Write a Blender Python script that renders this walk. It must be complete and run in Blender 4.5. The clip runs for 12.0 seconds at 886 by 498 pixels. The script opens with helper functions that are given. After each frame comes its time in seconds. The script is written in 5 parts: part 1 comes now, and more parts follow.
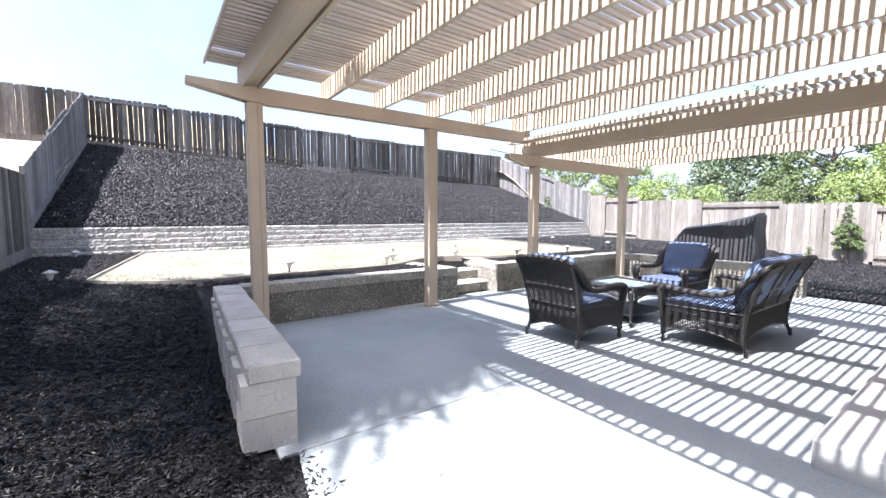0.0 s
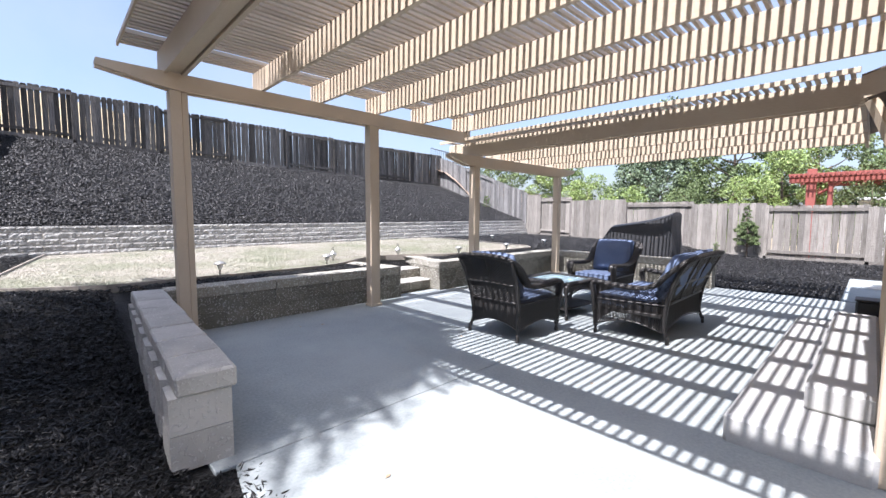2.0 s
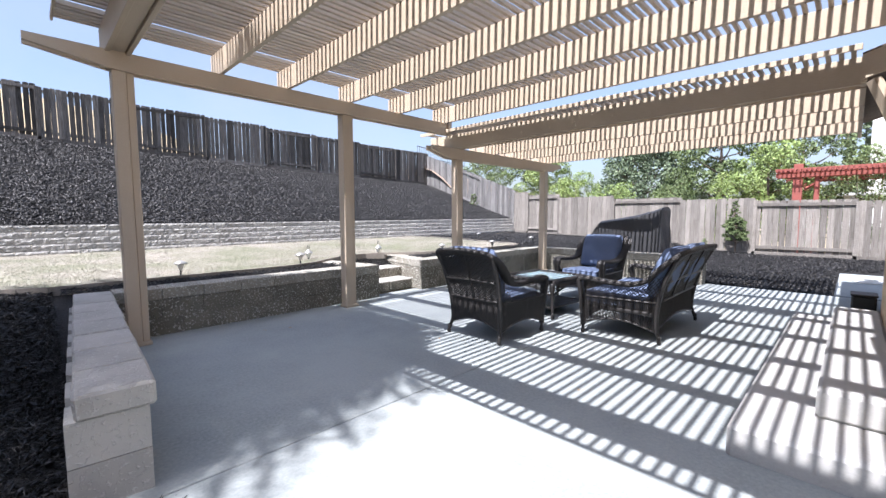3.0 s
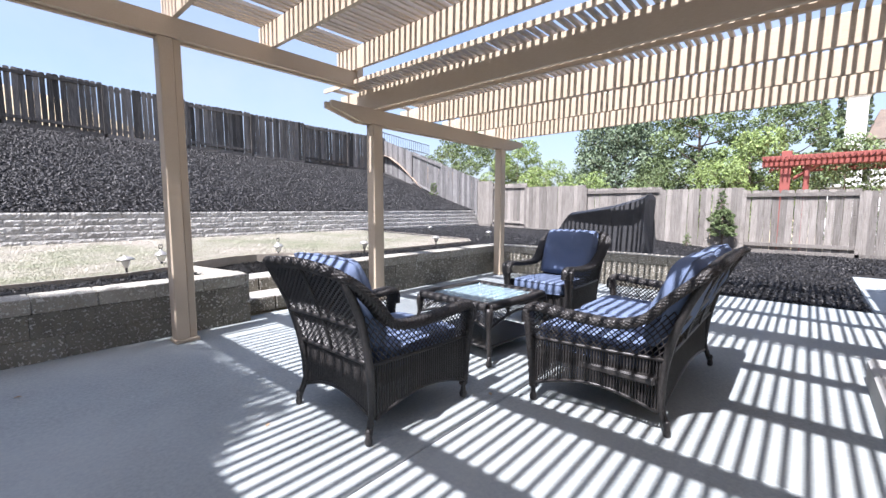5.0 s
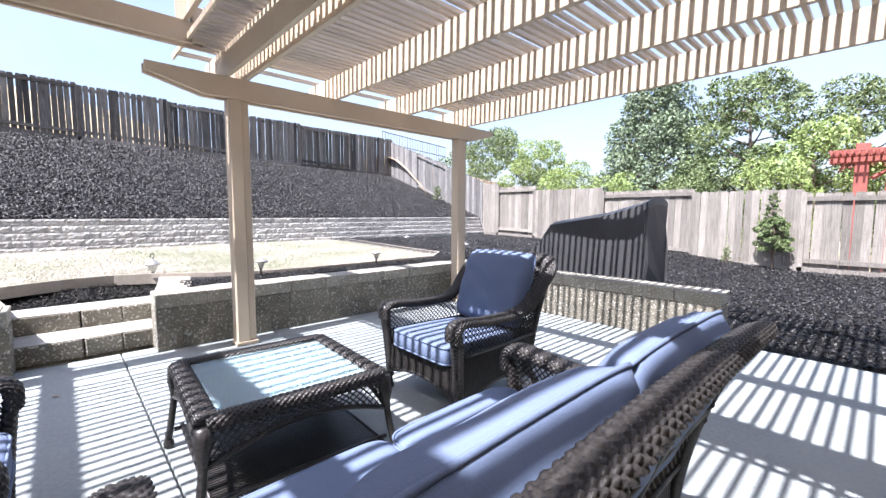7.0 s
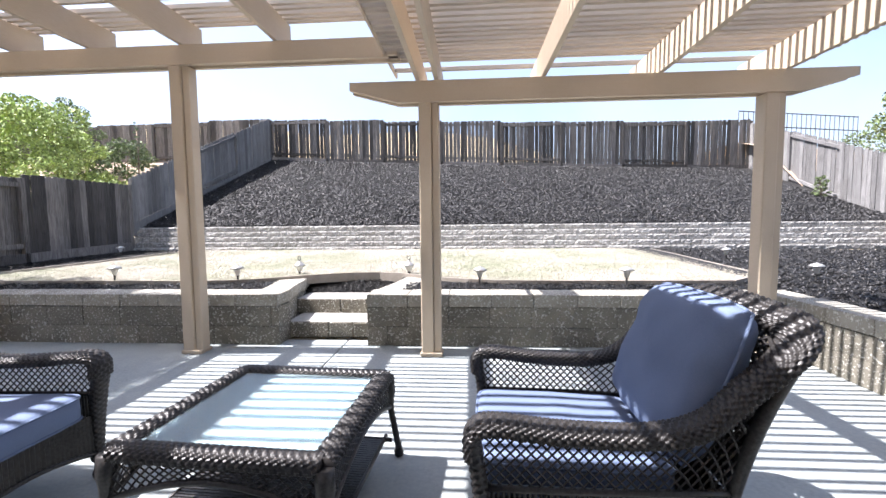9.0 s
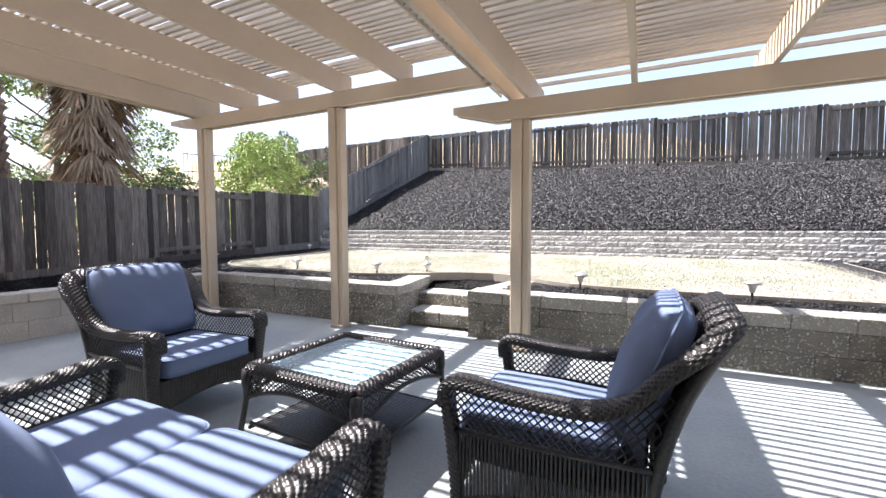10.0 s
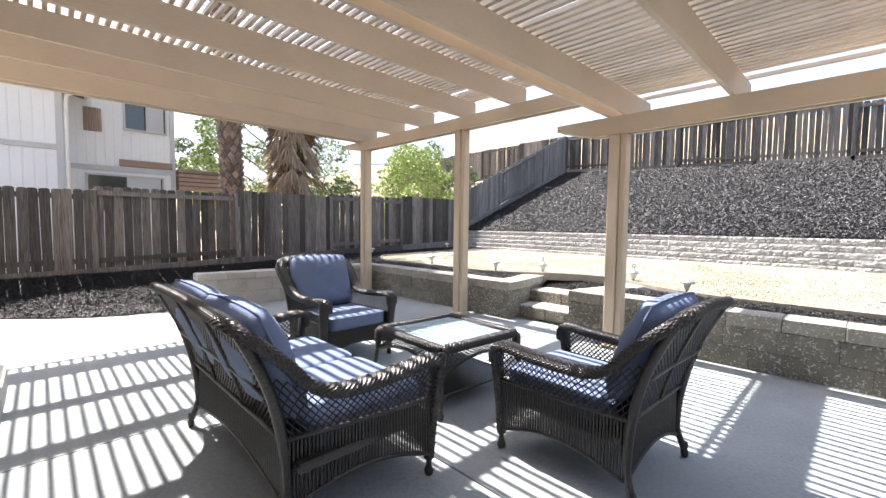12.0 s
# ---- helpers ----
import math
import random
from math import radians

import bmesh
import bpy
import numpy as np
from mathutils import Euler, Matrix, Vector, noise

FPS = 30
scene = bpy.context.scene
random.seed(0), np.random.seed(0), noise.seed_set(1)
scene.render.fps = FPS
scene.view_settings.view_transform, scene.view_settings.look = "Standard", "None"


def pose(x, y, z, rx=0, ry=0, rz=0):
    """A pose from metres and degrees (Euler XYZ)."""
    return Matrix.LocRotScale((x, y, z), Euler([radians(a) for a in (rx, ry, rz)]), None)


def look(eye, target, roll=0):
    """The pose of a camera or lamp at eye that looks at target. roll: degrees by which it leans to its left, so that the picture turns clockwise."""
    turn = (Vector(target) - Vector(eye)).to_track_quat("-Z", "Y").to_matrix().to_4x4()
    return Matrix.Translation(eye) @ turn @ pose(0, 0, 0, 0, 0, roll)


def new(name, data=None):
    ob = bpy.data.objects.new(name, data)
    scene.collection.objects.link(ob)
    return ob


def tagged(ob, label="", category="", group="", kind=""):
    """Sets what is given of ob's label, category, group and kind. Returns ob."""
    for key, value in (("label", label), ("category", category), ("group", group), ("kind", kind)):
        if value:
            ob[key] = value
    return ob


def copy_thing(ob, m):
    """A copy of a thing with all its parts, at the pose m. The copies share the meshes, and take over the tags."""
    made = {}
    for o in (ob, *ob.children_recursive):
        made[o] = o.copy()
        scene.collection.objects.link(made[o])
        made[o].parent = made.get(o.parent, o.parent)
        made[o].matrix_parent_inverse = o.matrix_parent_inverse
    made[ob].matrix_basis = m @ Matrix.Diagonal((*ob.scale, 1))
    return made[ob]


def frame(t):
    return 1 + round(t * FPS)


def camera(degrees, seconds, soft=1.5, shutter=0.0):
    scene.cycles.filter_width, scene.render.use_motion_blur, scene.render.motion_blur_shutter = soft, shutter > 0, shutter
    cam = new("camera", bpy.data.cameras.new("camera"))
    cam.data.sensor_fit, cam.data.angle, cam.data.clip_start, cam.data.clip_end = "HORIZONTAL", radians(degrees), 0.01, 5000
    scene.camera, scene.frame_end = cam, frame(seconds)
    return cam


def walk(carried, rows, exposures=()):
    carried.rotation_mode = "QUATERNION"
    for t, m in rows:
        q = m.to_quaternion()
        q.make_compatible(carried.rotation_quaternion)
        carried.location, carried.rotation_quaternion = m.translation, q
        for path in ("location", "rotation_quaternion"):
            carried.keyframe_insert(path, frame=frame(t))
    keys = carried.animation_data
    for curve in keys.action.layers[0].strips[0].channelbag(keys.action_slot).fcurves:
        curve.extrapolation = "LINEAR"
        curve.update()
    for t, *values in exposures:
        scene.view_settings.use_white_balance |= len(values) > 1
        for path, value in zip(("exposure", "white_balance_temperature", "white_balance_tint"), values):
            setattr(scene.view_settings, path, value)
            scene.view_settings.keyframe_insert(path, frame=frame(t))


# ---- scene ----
cam = camera(94.2, 12.0)
PATH = [
    (0, (0.478, 0.716, 1.366), (1.637, 2.337, 1.206), 0.1),
    (0.5, (0.449, 0.782, 1.352), (1.691, 2.342, 1.197), -0.0),
    (1, (0.437, 0.742, 1.36), (1.746, 2.246, 1.2), 0.2),
    (1.5, (0.441, 0.759, 1.351), (1.799, 2.219, 1.195), -0.0),
    (2, (0.463, 0.738, 1.366), (1.842, 2.177, 1.2), 0.2),
    (2.5, (0.551, 0.767, 1.327), (1.948, 2.188, 1.165), 0.0),
    (4.5, (2.235, 1.501, 1.233), (3.701, 2.847, 1.04), -0.1),
    (5, (2.76, 1.683, 1.211), (4.252, 3.0, 1.013), 0.1),
    (5.5, (3.264, 1.763, 1.196), (4.777, 3.055, 0.995), 0.1),
    (6, (3.783, 1.812, 1.205), (5.306, 3.092, 1.007), 0.1),
    (6.5, (4.334, 1.821, 1.224), (5.828, 3.137, 1.033), 0.2),
    (6.7, (4.599, 1.765, 1.236), (6.049, 3.13, 1.053), 0.2),
    (8.5, (6.233, 2.137, 1.242), (6.603, 4.097, 1.096), -0.3),
    (9, (6.566, 2.186, 1.231), (6.432, 4.177, 1.09), -0.6),
    (9.5, (6.911, 2.054, 1.226), (6.389, 3.981, 1.103), -0.5),
    (10, (7.275, 1.913, 1.233), (6.407, 3.711, 1.121), -0.2),
    (10.5, (7.573, 1.818, 1.257), (6.437, 3.461, 1.15), -0.1),
    (11, (7.824, 1.687, 1.298), (6.548, 3.223, 1.186), -0.2),
    (11.5, (8.002, 1.581, 1.312), (6.629, 3.031, 1.197), 0.1),
    (12, (8.039, 1.525, 1.294), (6.611, 2.921, 1.177), 0.6),
]
walk(cam, [(t, look(eye, target, roll)) for t, eye, target, roll in PATH], [(0.0, 1.92, 5850, 17), (2.5, 1.25, 5850, 17), (4.5, 1.38, 5850, 18), (5.5, 1.45, 5850, 18), (6.0, 1.66, 5900, 18), (6.5, 1.75, 5900, 18), (9.5, 1.76, 6100, 17), (12.0, 1.96, 6350, 16)])

# ---- world and sun ----
# the light comes over the side fence, steep, in the plane of the rafters' faces
SUN_WAY = Vector((-0.6, -0.025, 1.0)).normalized()
world = bpy.data.worlds.new("sky")
scene.world = world
world.use_nodes = True
sky = world.node_tree.nodes.new("ShaderNodeTexSky")
sky.sky_type = "NISHITA"
sky.sun_disc = False
sky.sun_elevation = math.asin(SUN_WAY.z)
sky.sun_rotation = math.atan2(SUN_WAY.x, SUN_WAY.y)
sky.air_density, sky.dust_density, sky.ozone_density = 1.1, 2.8, 1.0
sky_nodes = world.node_tree
veil = sky_nodes.nodes.new("ShaderNodeTexNoise")
veil.inputs["Scale"].default_value, veil.inputs["Detail"].default_value, veil.inputs["Roughness"].default_value = 2.2, 6.0, 0.6
thin = sky_nodes.nodes.new("ShaderNodeMapRange")
thin.inputs[1].default_value, thin.inputs[2].default_value, thin.inputs[3].default_value, thin.inputs[4].default_value = 0.35, 0.7, 0.15, 0.55
cloud = sky_nodes.nodes.new("ShaderNodeMix")
cloud.data_type = "RGBA"
cloud.inputs[7].default_value = (3.4, 3.7, 4.1, 1)
sky_nodes.links.new(sky_nodes.nodes.new("ShaderNodeTexCoord").outputs["Generated"], veil.inputs["Vector"])
sky_nodes.links.new(veil.outputs[0], thin.inputs[0])
sky_nodes.links.new(thin.outputs[0], cloud.inputs[0])
sky_nodes.links.new(sky.outputs[0], cloud.inputs[6])
sky_nodes.links.new(cloud.outputs[2], sky_nodes.nodes["Background"].inputs[0])
world.node_tree.nodes["Background"].inputs[1].default_value = 0.1
sun = new("sun", bpy.data.lights.new("sun", "SUN"))
sun.data.energy, sun.data.angle, sun.data.color = 5.0, radians(0.53), (1.0, 0.95, 0.87)
sun.matrix_world = look(SUN_WAY * 40, (0, 0, 0))

# ---- materials ----
def nodes_of(name):
    m = bpy.data.materials.new(name)
    m.use_nodes = True
    nt = m.node_tree
    return m, nt, nt.nodes["Principled BSDF"]


def mixed(nt, kind, a, b, fac):
    n = nt.nodes.new("ShaderNodeMix")
    n.data_type, n.blend_type = "RGBA", kind
    for sock, v in ((n.inputs[0], fac), (n.inputs[6], a), (n.inputs[7], b)):
        if isinstance(v, bpy.types.NodeSocket):
            nt.links.new(v, sock)
        elif isinstance(v, (tuple, list)):
            sock.default_value = (*v, 1)
        else:
            sock.default_value = v
    return n.outputs[2]


def noisy(nt, scale, detail=3.0, rough=0.6, lo=0.3, hi=0.7, stretch=None, own=False):
    n = nt.nodes.new("ShaderNodeTexNoise")
    n.inputs["Scale"].default_value, n.inputs["Detail"].default_value, n.inputs["Roughness"].default_value = scale, detail, rough
    c = nt.nodes.new("ShaderNodeTexCoord")
    place = c.outputs["Object"]
    if own:
        # each piece takes its own stretch of the grain
        far_ = nt.nodes.new("ShaderNodeVectorMath")
        far_.operation = "SCALE"
        far_.inputs[0].default_value = (37, 53, 71)
        nt.links.new(nt.nodes.new("ShaderNodeObjectInfo").outputs["Random"], far_.inputs["Scale"])
        add = nt.nodes.new("ShaderNodeVectorMath")
        nt.links.new(place, add.inputs[0])
        nt.links.new(far_.outputs[0], add.inputs[1])
        place = add.outputs[0]
    if stretch:
        mp = nt.nodes.new("ShaderNodeMapping")
        mp.inputs["Scale"].default_value = stretch
        nt.links.new(place, mp.inputs[0])
        nt.links.new(mp.outputs[0], n.inputs["Vector"])
    else:
        nt.links.new(place, n.inputs["Vector"])
    r = nt.nodes.new("ShaderNodeMapRange")
    r.inputs[1].default_value, r.inputs[2].default_value = lo, hi
    nt.links.new(n.outputs[0], r.inputs[0])
    return r.outputs[0]


def surface(name, base, other, worn=None, coarse=1.5, fine=40.0, rough=0.8, bump=0.15, metal=0.0, stretch=None, vary=0.0, island=0.0, spec=0.4, amount=0.6, lo=0.3, hi=0.72):
    """A base colour, a second one in coarse stains, a third in fine grain, relief, and a shade of its own for each piece."""
    m, nt, bsdf = nodes_of(name)
    col = mixed(nt, "MIX", base, other, noisy(nt, coarse, 4, 0.6, 0.35, 0.68, own=vary > 0))
    grain = noisy(nt, fine, 4, 0.65, lo, hi, stretch, vary > 0)
    if worn:
        mul = nt.nodes.new("ShaderNodeMath")
        mul.operation = "MULTIPLY"
        mul.inputs[1].default_value = amount
        nt.links.new(grain, mul.inputs[0])
        col = mixed(nt, "MIX", col, worn, mul.outputs[0])
    for amount_, out in ((vary, "oi"), (island, "geo")):
        if amount_:
            src = nt.nodes.new("ShaderNodeObjectInfo").outputs["Random"] if out == "oi" else nt.nodes.new("ShaderNodeNewGeometry").outputs["Random Per Island"]
            r = nt.nodes.new("ShaderNodeMapRange")
            r.inputs[3].default_value, r.inputs[4].default_value = 1 - amount_, 1 + amount_
            nt.links.new(src, r.inputs[0])
            hsv = nt.nodes.new("ShaderNodeHueSaturation")
            nt.links.new(r.outputs[0], hsv.inputs["Value"])
            nt.links.new(col, hsv.inputs["Color"])
            col = hsv.outputs[0]
    nt.links.new(col, bsdf.inputs["Base Color"])
    bsdf.inputs["Roughness"].default_value, bsdf.inputs["Metallic"].default_value = rough, metal
    bsdf.inputs["Specular IOR Level"].default_value = spec
    if bump:
        b = nt.nodes.new("ShaderNodeBump")
        b.inputs["Strength"].default_value, b.inputs["Distance"].default_value = bump, 0.02
        nt.links.new(grain, b.inputs["Height"])
        nt.links.new(b.outputs[0], bsdf.inputs["Normal"])
    return m


CONCRETE = surface("slab concrete", (0.305, 0.335, 0.334), (0.198, 0.226, 0.232), (0.39, 0.412, 0.406), 0.9, 45, 0.85, 0.1)
STEPS = surface("stoop concrete", (0.42, 0.415, 0.40), (0.34, 0.335, 0.32), (0.48, 0.475, 0.455), 1.2, 60, 0.88, 0.1)
BLOCK = surface("wall block", (0.215, 0.198, 0.158), (0.135, 0.125, 0.10), (0.62, 0.605, 0.55), 4, 46, 0.92, 0.7, vary=0.12, amount=0.9, lo=0.555, hi=0.61)
CAP = surface("cap block", (0.455, 0.44, 0.405), (0.36, 0.347, 0.315), (0.60, 0.59, 0.56), 3, 46, 0.9, 0.5, vary=0.1, amount=0.6, lo=0.54, hi=0.66)
SPLIT = surface("split face block", (0.36, 0.348, 0.325), (0.23, 0.222, 0.205), (0.64, 0.625, 0.59), 5, 22, 0.93, 0.6, vary=0.14, lo=0.46, hi=0.66)
TAN = surface("tan paint", (0.50, 0.41, 0.305), (0.44, 0.36, 0.265), (0.56, 0.47, 0.36), 2.0, 30, 0.6, 0.08, stretch=(6, 0.6, 6))
SLAT = surface("tan painted slats", (0.46, 0.385, 0.30), (0.37, 0.31, 0.245), (0.54, 0.465, 0.375), 1.5, 40, 0.65, 0.12, stretch=(0.4, 6, 6), vary=0.1)
# weathered boards darkened in colour for the fences that stand in shade
WOOD = surface("weathered fence wood in shade tone", (0.068, 0.058, 0.051), (0.023, 0.02, 0.018), (0.24, 0.222, 0.203), 2.2, 9, 0.85, 0.5, stretch=(9, 9, 0.5), vary=0.62, amount=0.85)
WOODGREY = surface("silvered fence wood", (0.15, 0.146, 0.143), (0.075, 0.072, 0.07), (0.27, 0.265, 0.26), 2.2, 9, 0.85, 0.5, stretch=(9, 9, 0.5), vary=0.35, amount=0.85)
# lighter copy of the fence wood: sunlight on the right fence, put into colour
WOODLIT = surface("sunlit fence wood", (0.20, 0.178, 0.155), (0.12, 0.104, 0.088), (0.33, 0.312, 0.285), 2.2, 9, 0.85, 0.5, stretch=(9, 9, 0.5), vary=0.28, amount=0.85)
MULCH = surface("mulch bed", (0.008, 0.0078, 0.0078), (0.014, 0.0135, 0.013), (0.032, 0.03, 0.0295), 7, 55, 0.75, 0.9)
CHIP = surface("mulch chips", (0.012, 0.0116, 0.0113), (0.0045, 0.0044, 0.0043), (0.16, 0.152, 0.147), 5, 30, 0.5, 0.2, island=0.9, lo=0.52, hi=0.78)
# same black bark; its bright grain paints the sun's highlights on the chips
CHIPBANK = surface("sunlit chips", (0.014, 0.0138, 0.0144), (0.006, 0.0059, 0.0061), (0.225, 0.22, 0.225), 1.3, 26, 0.5, 0.2, island=0.9, lo=0.5, hi=0.74)
LAWN = surface("dry lawn", (0.35, 0.318, 0.268), (0.16, 0.185, 0.10), (0.43, 0.40, 0.35), 0.8, 40, 0.9, 0.6, amount=0.5)
WICKER = surface("dark wicker", (0.013, 0.0118, 0.0114), (0.006, 0.0055, 0.0054), (0.11, 0.102, 0.098), 8, 90, 0.36, 0.06, spec=0.38, amount=0.4)
BLUE = surface("blue cushion cloth", (0.132, 0.175, 0.282), (0.114, 0.154, 0.252), (0.168, 0.212, 0.318), 3, 300, 0.9, 0.12)
STUCCO = surface("tan house wall", (0.55, 0.42, 0.28), (0.5, 0.38, 0.25), (0.6, 0.47, 0.33), 1.5, 60, 0.85, 0.3)

# block colour lightened for the caps, standing in for sun on their tops
CAPB = surface("wall caps", (0.35, 0.33, 0.28), (0.24, 0.225, 0.185), (0.64, 0.625, 0.57), 4, 46, 0.92, 0.6, vary=0.12, amount=0.85, lo=0.54, hi=0.62)
DRYHILL = surface("dry hill grass", (0.42, 0.33, 0.20), (0.34, 0.28, 0.17), (0.48, 0.40, 0.27), 0.15, 3, 0.95, 0.1)
EDGING = surface("bender board", (0.30, 0.27, 0.23), (0.22, 0.19, 0.16), (0.36, 0.33, 0.29), 4, 40, 0.8, 0.1)
SHINGLE = surface("brown shingles", (0.16, 0.12, 0.09), (0.10, 0.08, 0.065), (0.22, 0.18, 0.15), 3, 30, 0.9, 0.4)
GRASS = surface("grass blades", (0.36, 0.326, 0.274), (0.165, 0.19, 0.104), (0.44, 0.41, 0.355), 0.8, 9, 0.8, 0.0, island=0.3, amount=0.5)
LEAF = surface("garden leaves", (0.125, 0.175, 0.068), (0.06, 0.095, 0.038), (0.22, 0.27, 0.12), 0.8, 9, 0.6, 0.0, island=0.6)
LEAFY = surface("yellow-green leaves", (0.225, 0.31, 0.092), (0.12, 0.19, 0.058), (0.34, 0.40, 0.16), 0.9, 9, 0.6, 0.0, island=0.5)
FEATHERY = surface("bright feathery leaves", (0.34, 0.43, 0.12), (0.20, 0.29, 0.075), (0.46, 0.52, 0.21), 0.9, 9, 0.6, 0.0, island=0.45)
NEEDLE = surface("conifer needles", (0.15, 0.205, 0.125), (0.075, 0.115, 0.07), (0.25, 0.30, 0.19), 0.8, 9, 0.7, 0.0, island=0.6)
BARK = surface("bark", (0.16, 0.12, 0.09), (0.09, 0.07, 0.055), (0.24, 0.2, 0.16), 4, 30, 0.9, 0.6)
PALMBARK = surface("palm boots", (0.24, 0.17, 0.125), (0.11, 0.075, 0.058), (0.36, 0.29, 0.235), 5, 30, 0.9, 0.5, island=0.4)
PALMDARK = surface("palm trunk", (0.07, 0.045, 0.035), (0.10, 0.065, 0.05), (0.15, 0.11, 0.085), 5, 30, 0.9, 0.5)
THATCH = surface("dead palm fronds", (0.33, 0.235, 0.15), (0.20, 0.135, 0.085), (0.43, 0.345, 0.245), 3, 20, 0.85, 0.1, island=0.3)
SIDING = surface("white siding", (0.78, 0.79, 0.79), (0.72, 0.73, 0.74), (0.82, 0.82, 0.82), 1.2, 20, 0.7, 0.05)
TRIMGREY = surface("grey trim", (0.50, 0.51, 0.51), (0.44, 0.45, 0.45), (0.55, 0.55, 0.55), 2, 30, 0.7, 0.05)
PLANKBROWN = surface("bare brown boards", (0.30, 0.21, 0.16), (0.22, 0.15, 0.115), (0.38, 0.28, 0.22), 3, 30, 0.85, 0.2, stretch=(8, 8, 0.8), vary=0.2)
REDWOOD = surface("red painted wood", (0.27, 0.075, 0.06), (0.22, 0.062, 0.05), (0.33, 0.11, 0.09), 2, 30, 0.6, 0.08)
IRON = surface("black metal", (0.02, 0.02, 0.021), (0.03, 0.03, 0.03), (0.06, 0.058, 0.055), 6, 60, 0.5, 0.1)
COVER = surface("black vinyl cover", (0.05, 0.051, 0.055), (0.035, 0.036, 0.039), (0.08, 0.081, 0.086), 3, 60, 0.5, 0.12, spec=0.25)
STEEL = surface("brushed lamp metal", (0.42, 0.41, 0.39), (0.34, 0.33, 0.31), (0.5, 0.49, 0.47), 8, 60, 0.4, 0.05, metal=0.6)
PLASTIC = surface("white plastic", (0.75, 0.75, 0.73), (0.68, 0.68, 0.66), (0.8, 0.8, 0.78), 6, 60, 0.5, 0.0)
DIRT = surface("bare dirt", (0.38, 0.29, 0.21), (0.3, 0.22, 0.16), (0.46, 0.37, 0.28), 1.2, 12, 0.95, 0.4)


def glass_like(name, colour, rough, bump=0.0):
    m, nt, bsdf = nodes_of(name)
    bsdf.inputs["Base Color"].default_value = (*colour, 1)
    bsdf.inputs["Roughness"].default_value = rough
    bsdf.inputs["Transmission Weight"].default_value = 0.75
    bsdf.inputs["IOR"].default_value = 1.45
    if bump:
        b = nt.nodes.new("ShaderNodeBump")
        b.inputs["Strength"].default_value, b.inputs["Distance"].default_value = bump, 0.004
        nt.links.new(noisy(nt, 90, 2), b.inputs["Height"])
        nt.links.new(b.outputs[0], bsdf.inputs["Normal"])
    return m


FROSTED = glass_like("frosted table glass", (0.60, 0.74, 0.78), 0.22, 0.35)
PANE = surface("window pane", (0.03, 0.04, 0.045), (0.04, 0.05, 0.055), None, 1, 10, 0.06, 0.0, spec=0.9)
BLIND = surface("window blind", (0.5, 0.52, 0.53), (0.45, 0.47, 0.48), None, 2, 10, 0.5, 0.0)
TABLEBOARD = surface("pale table board", (0.134, 0.192, 0.221), (0.112, 0.166, 0.194), (0.162, 0.224, 0.255), 2, 60, 0.6, 0.05)

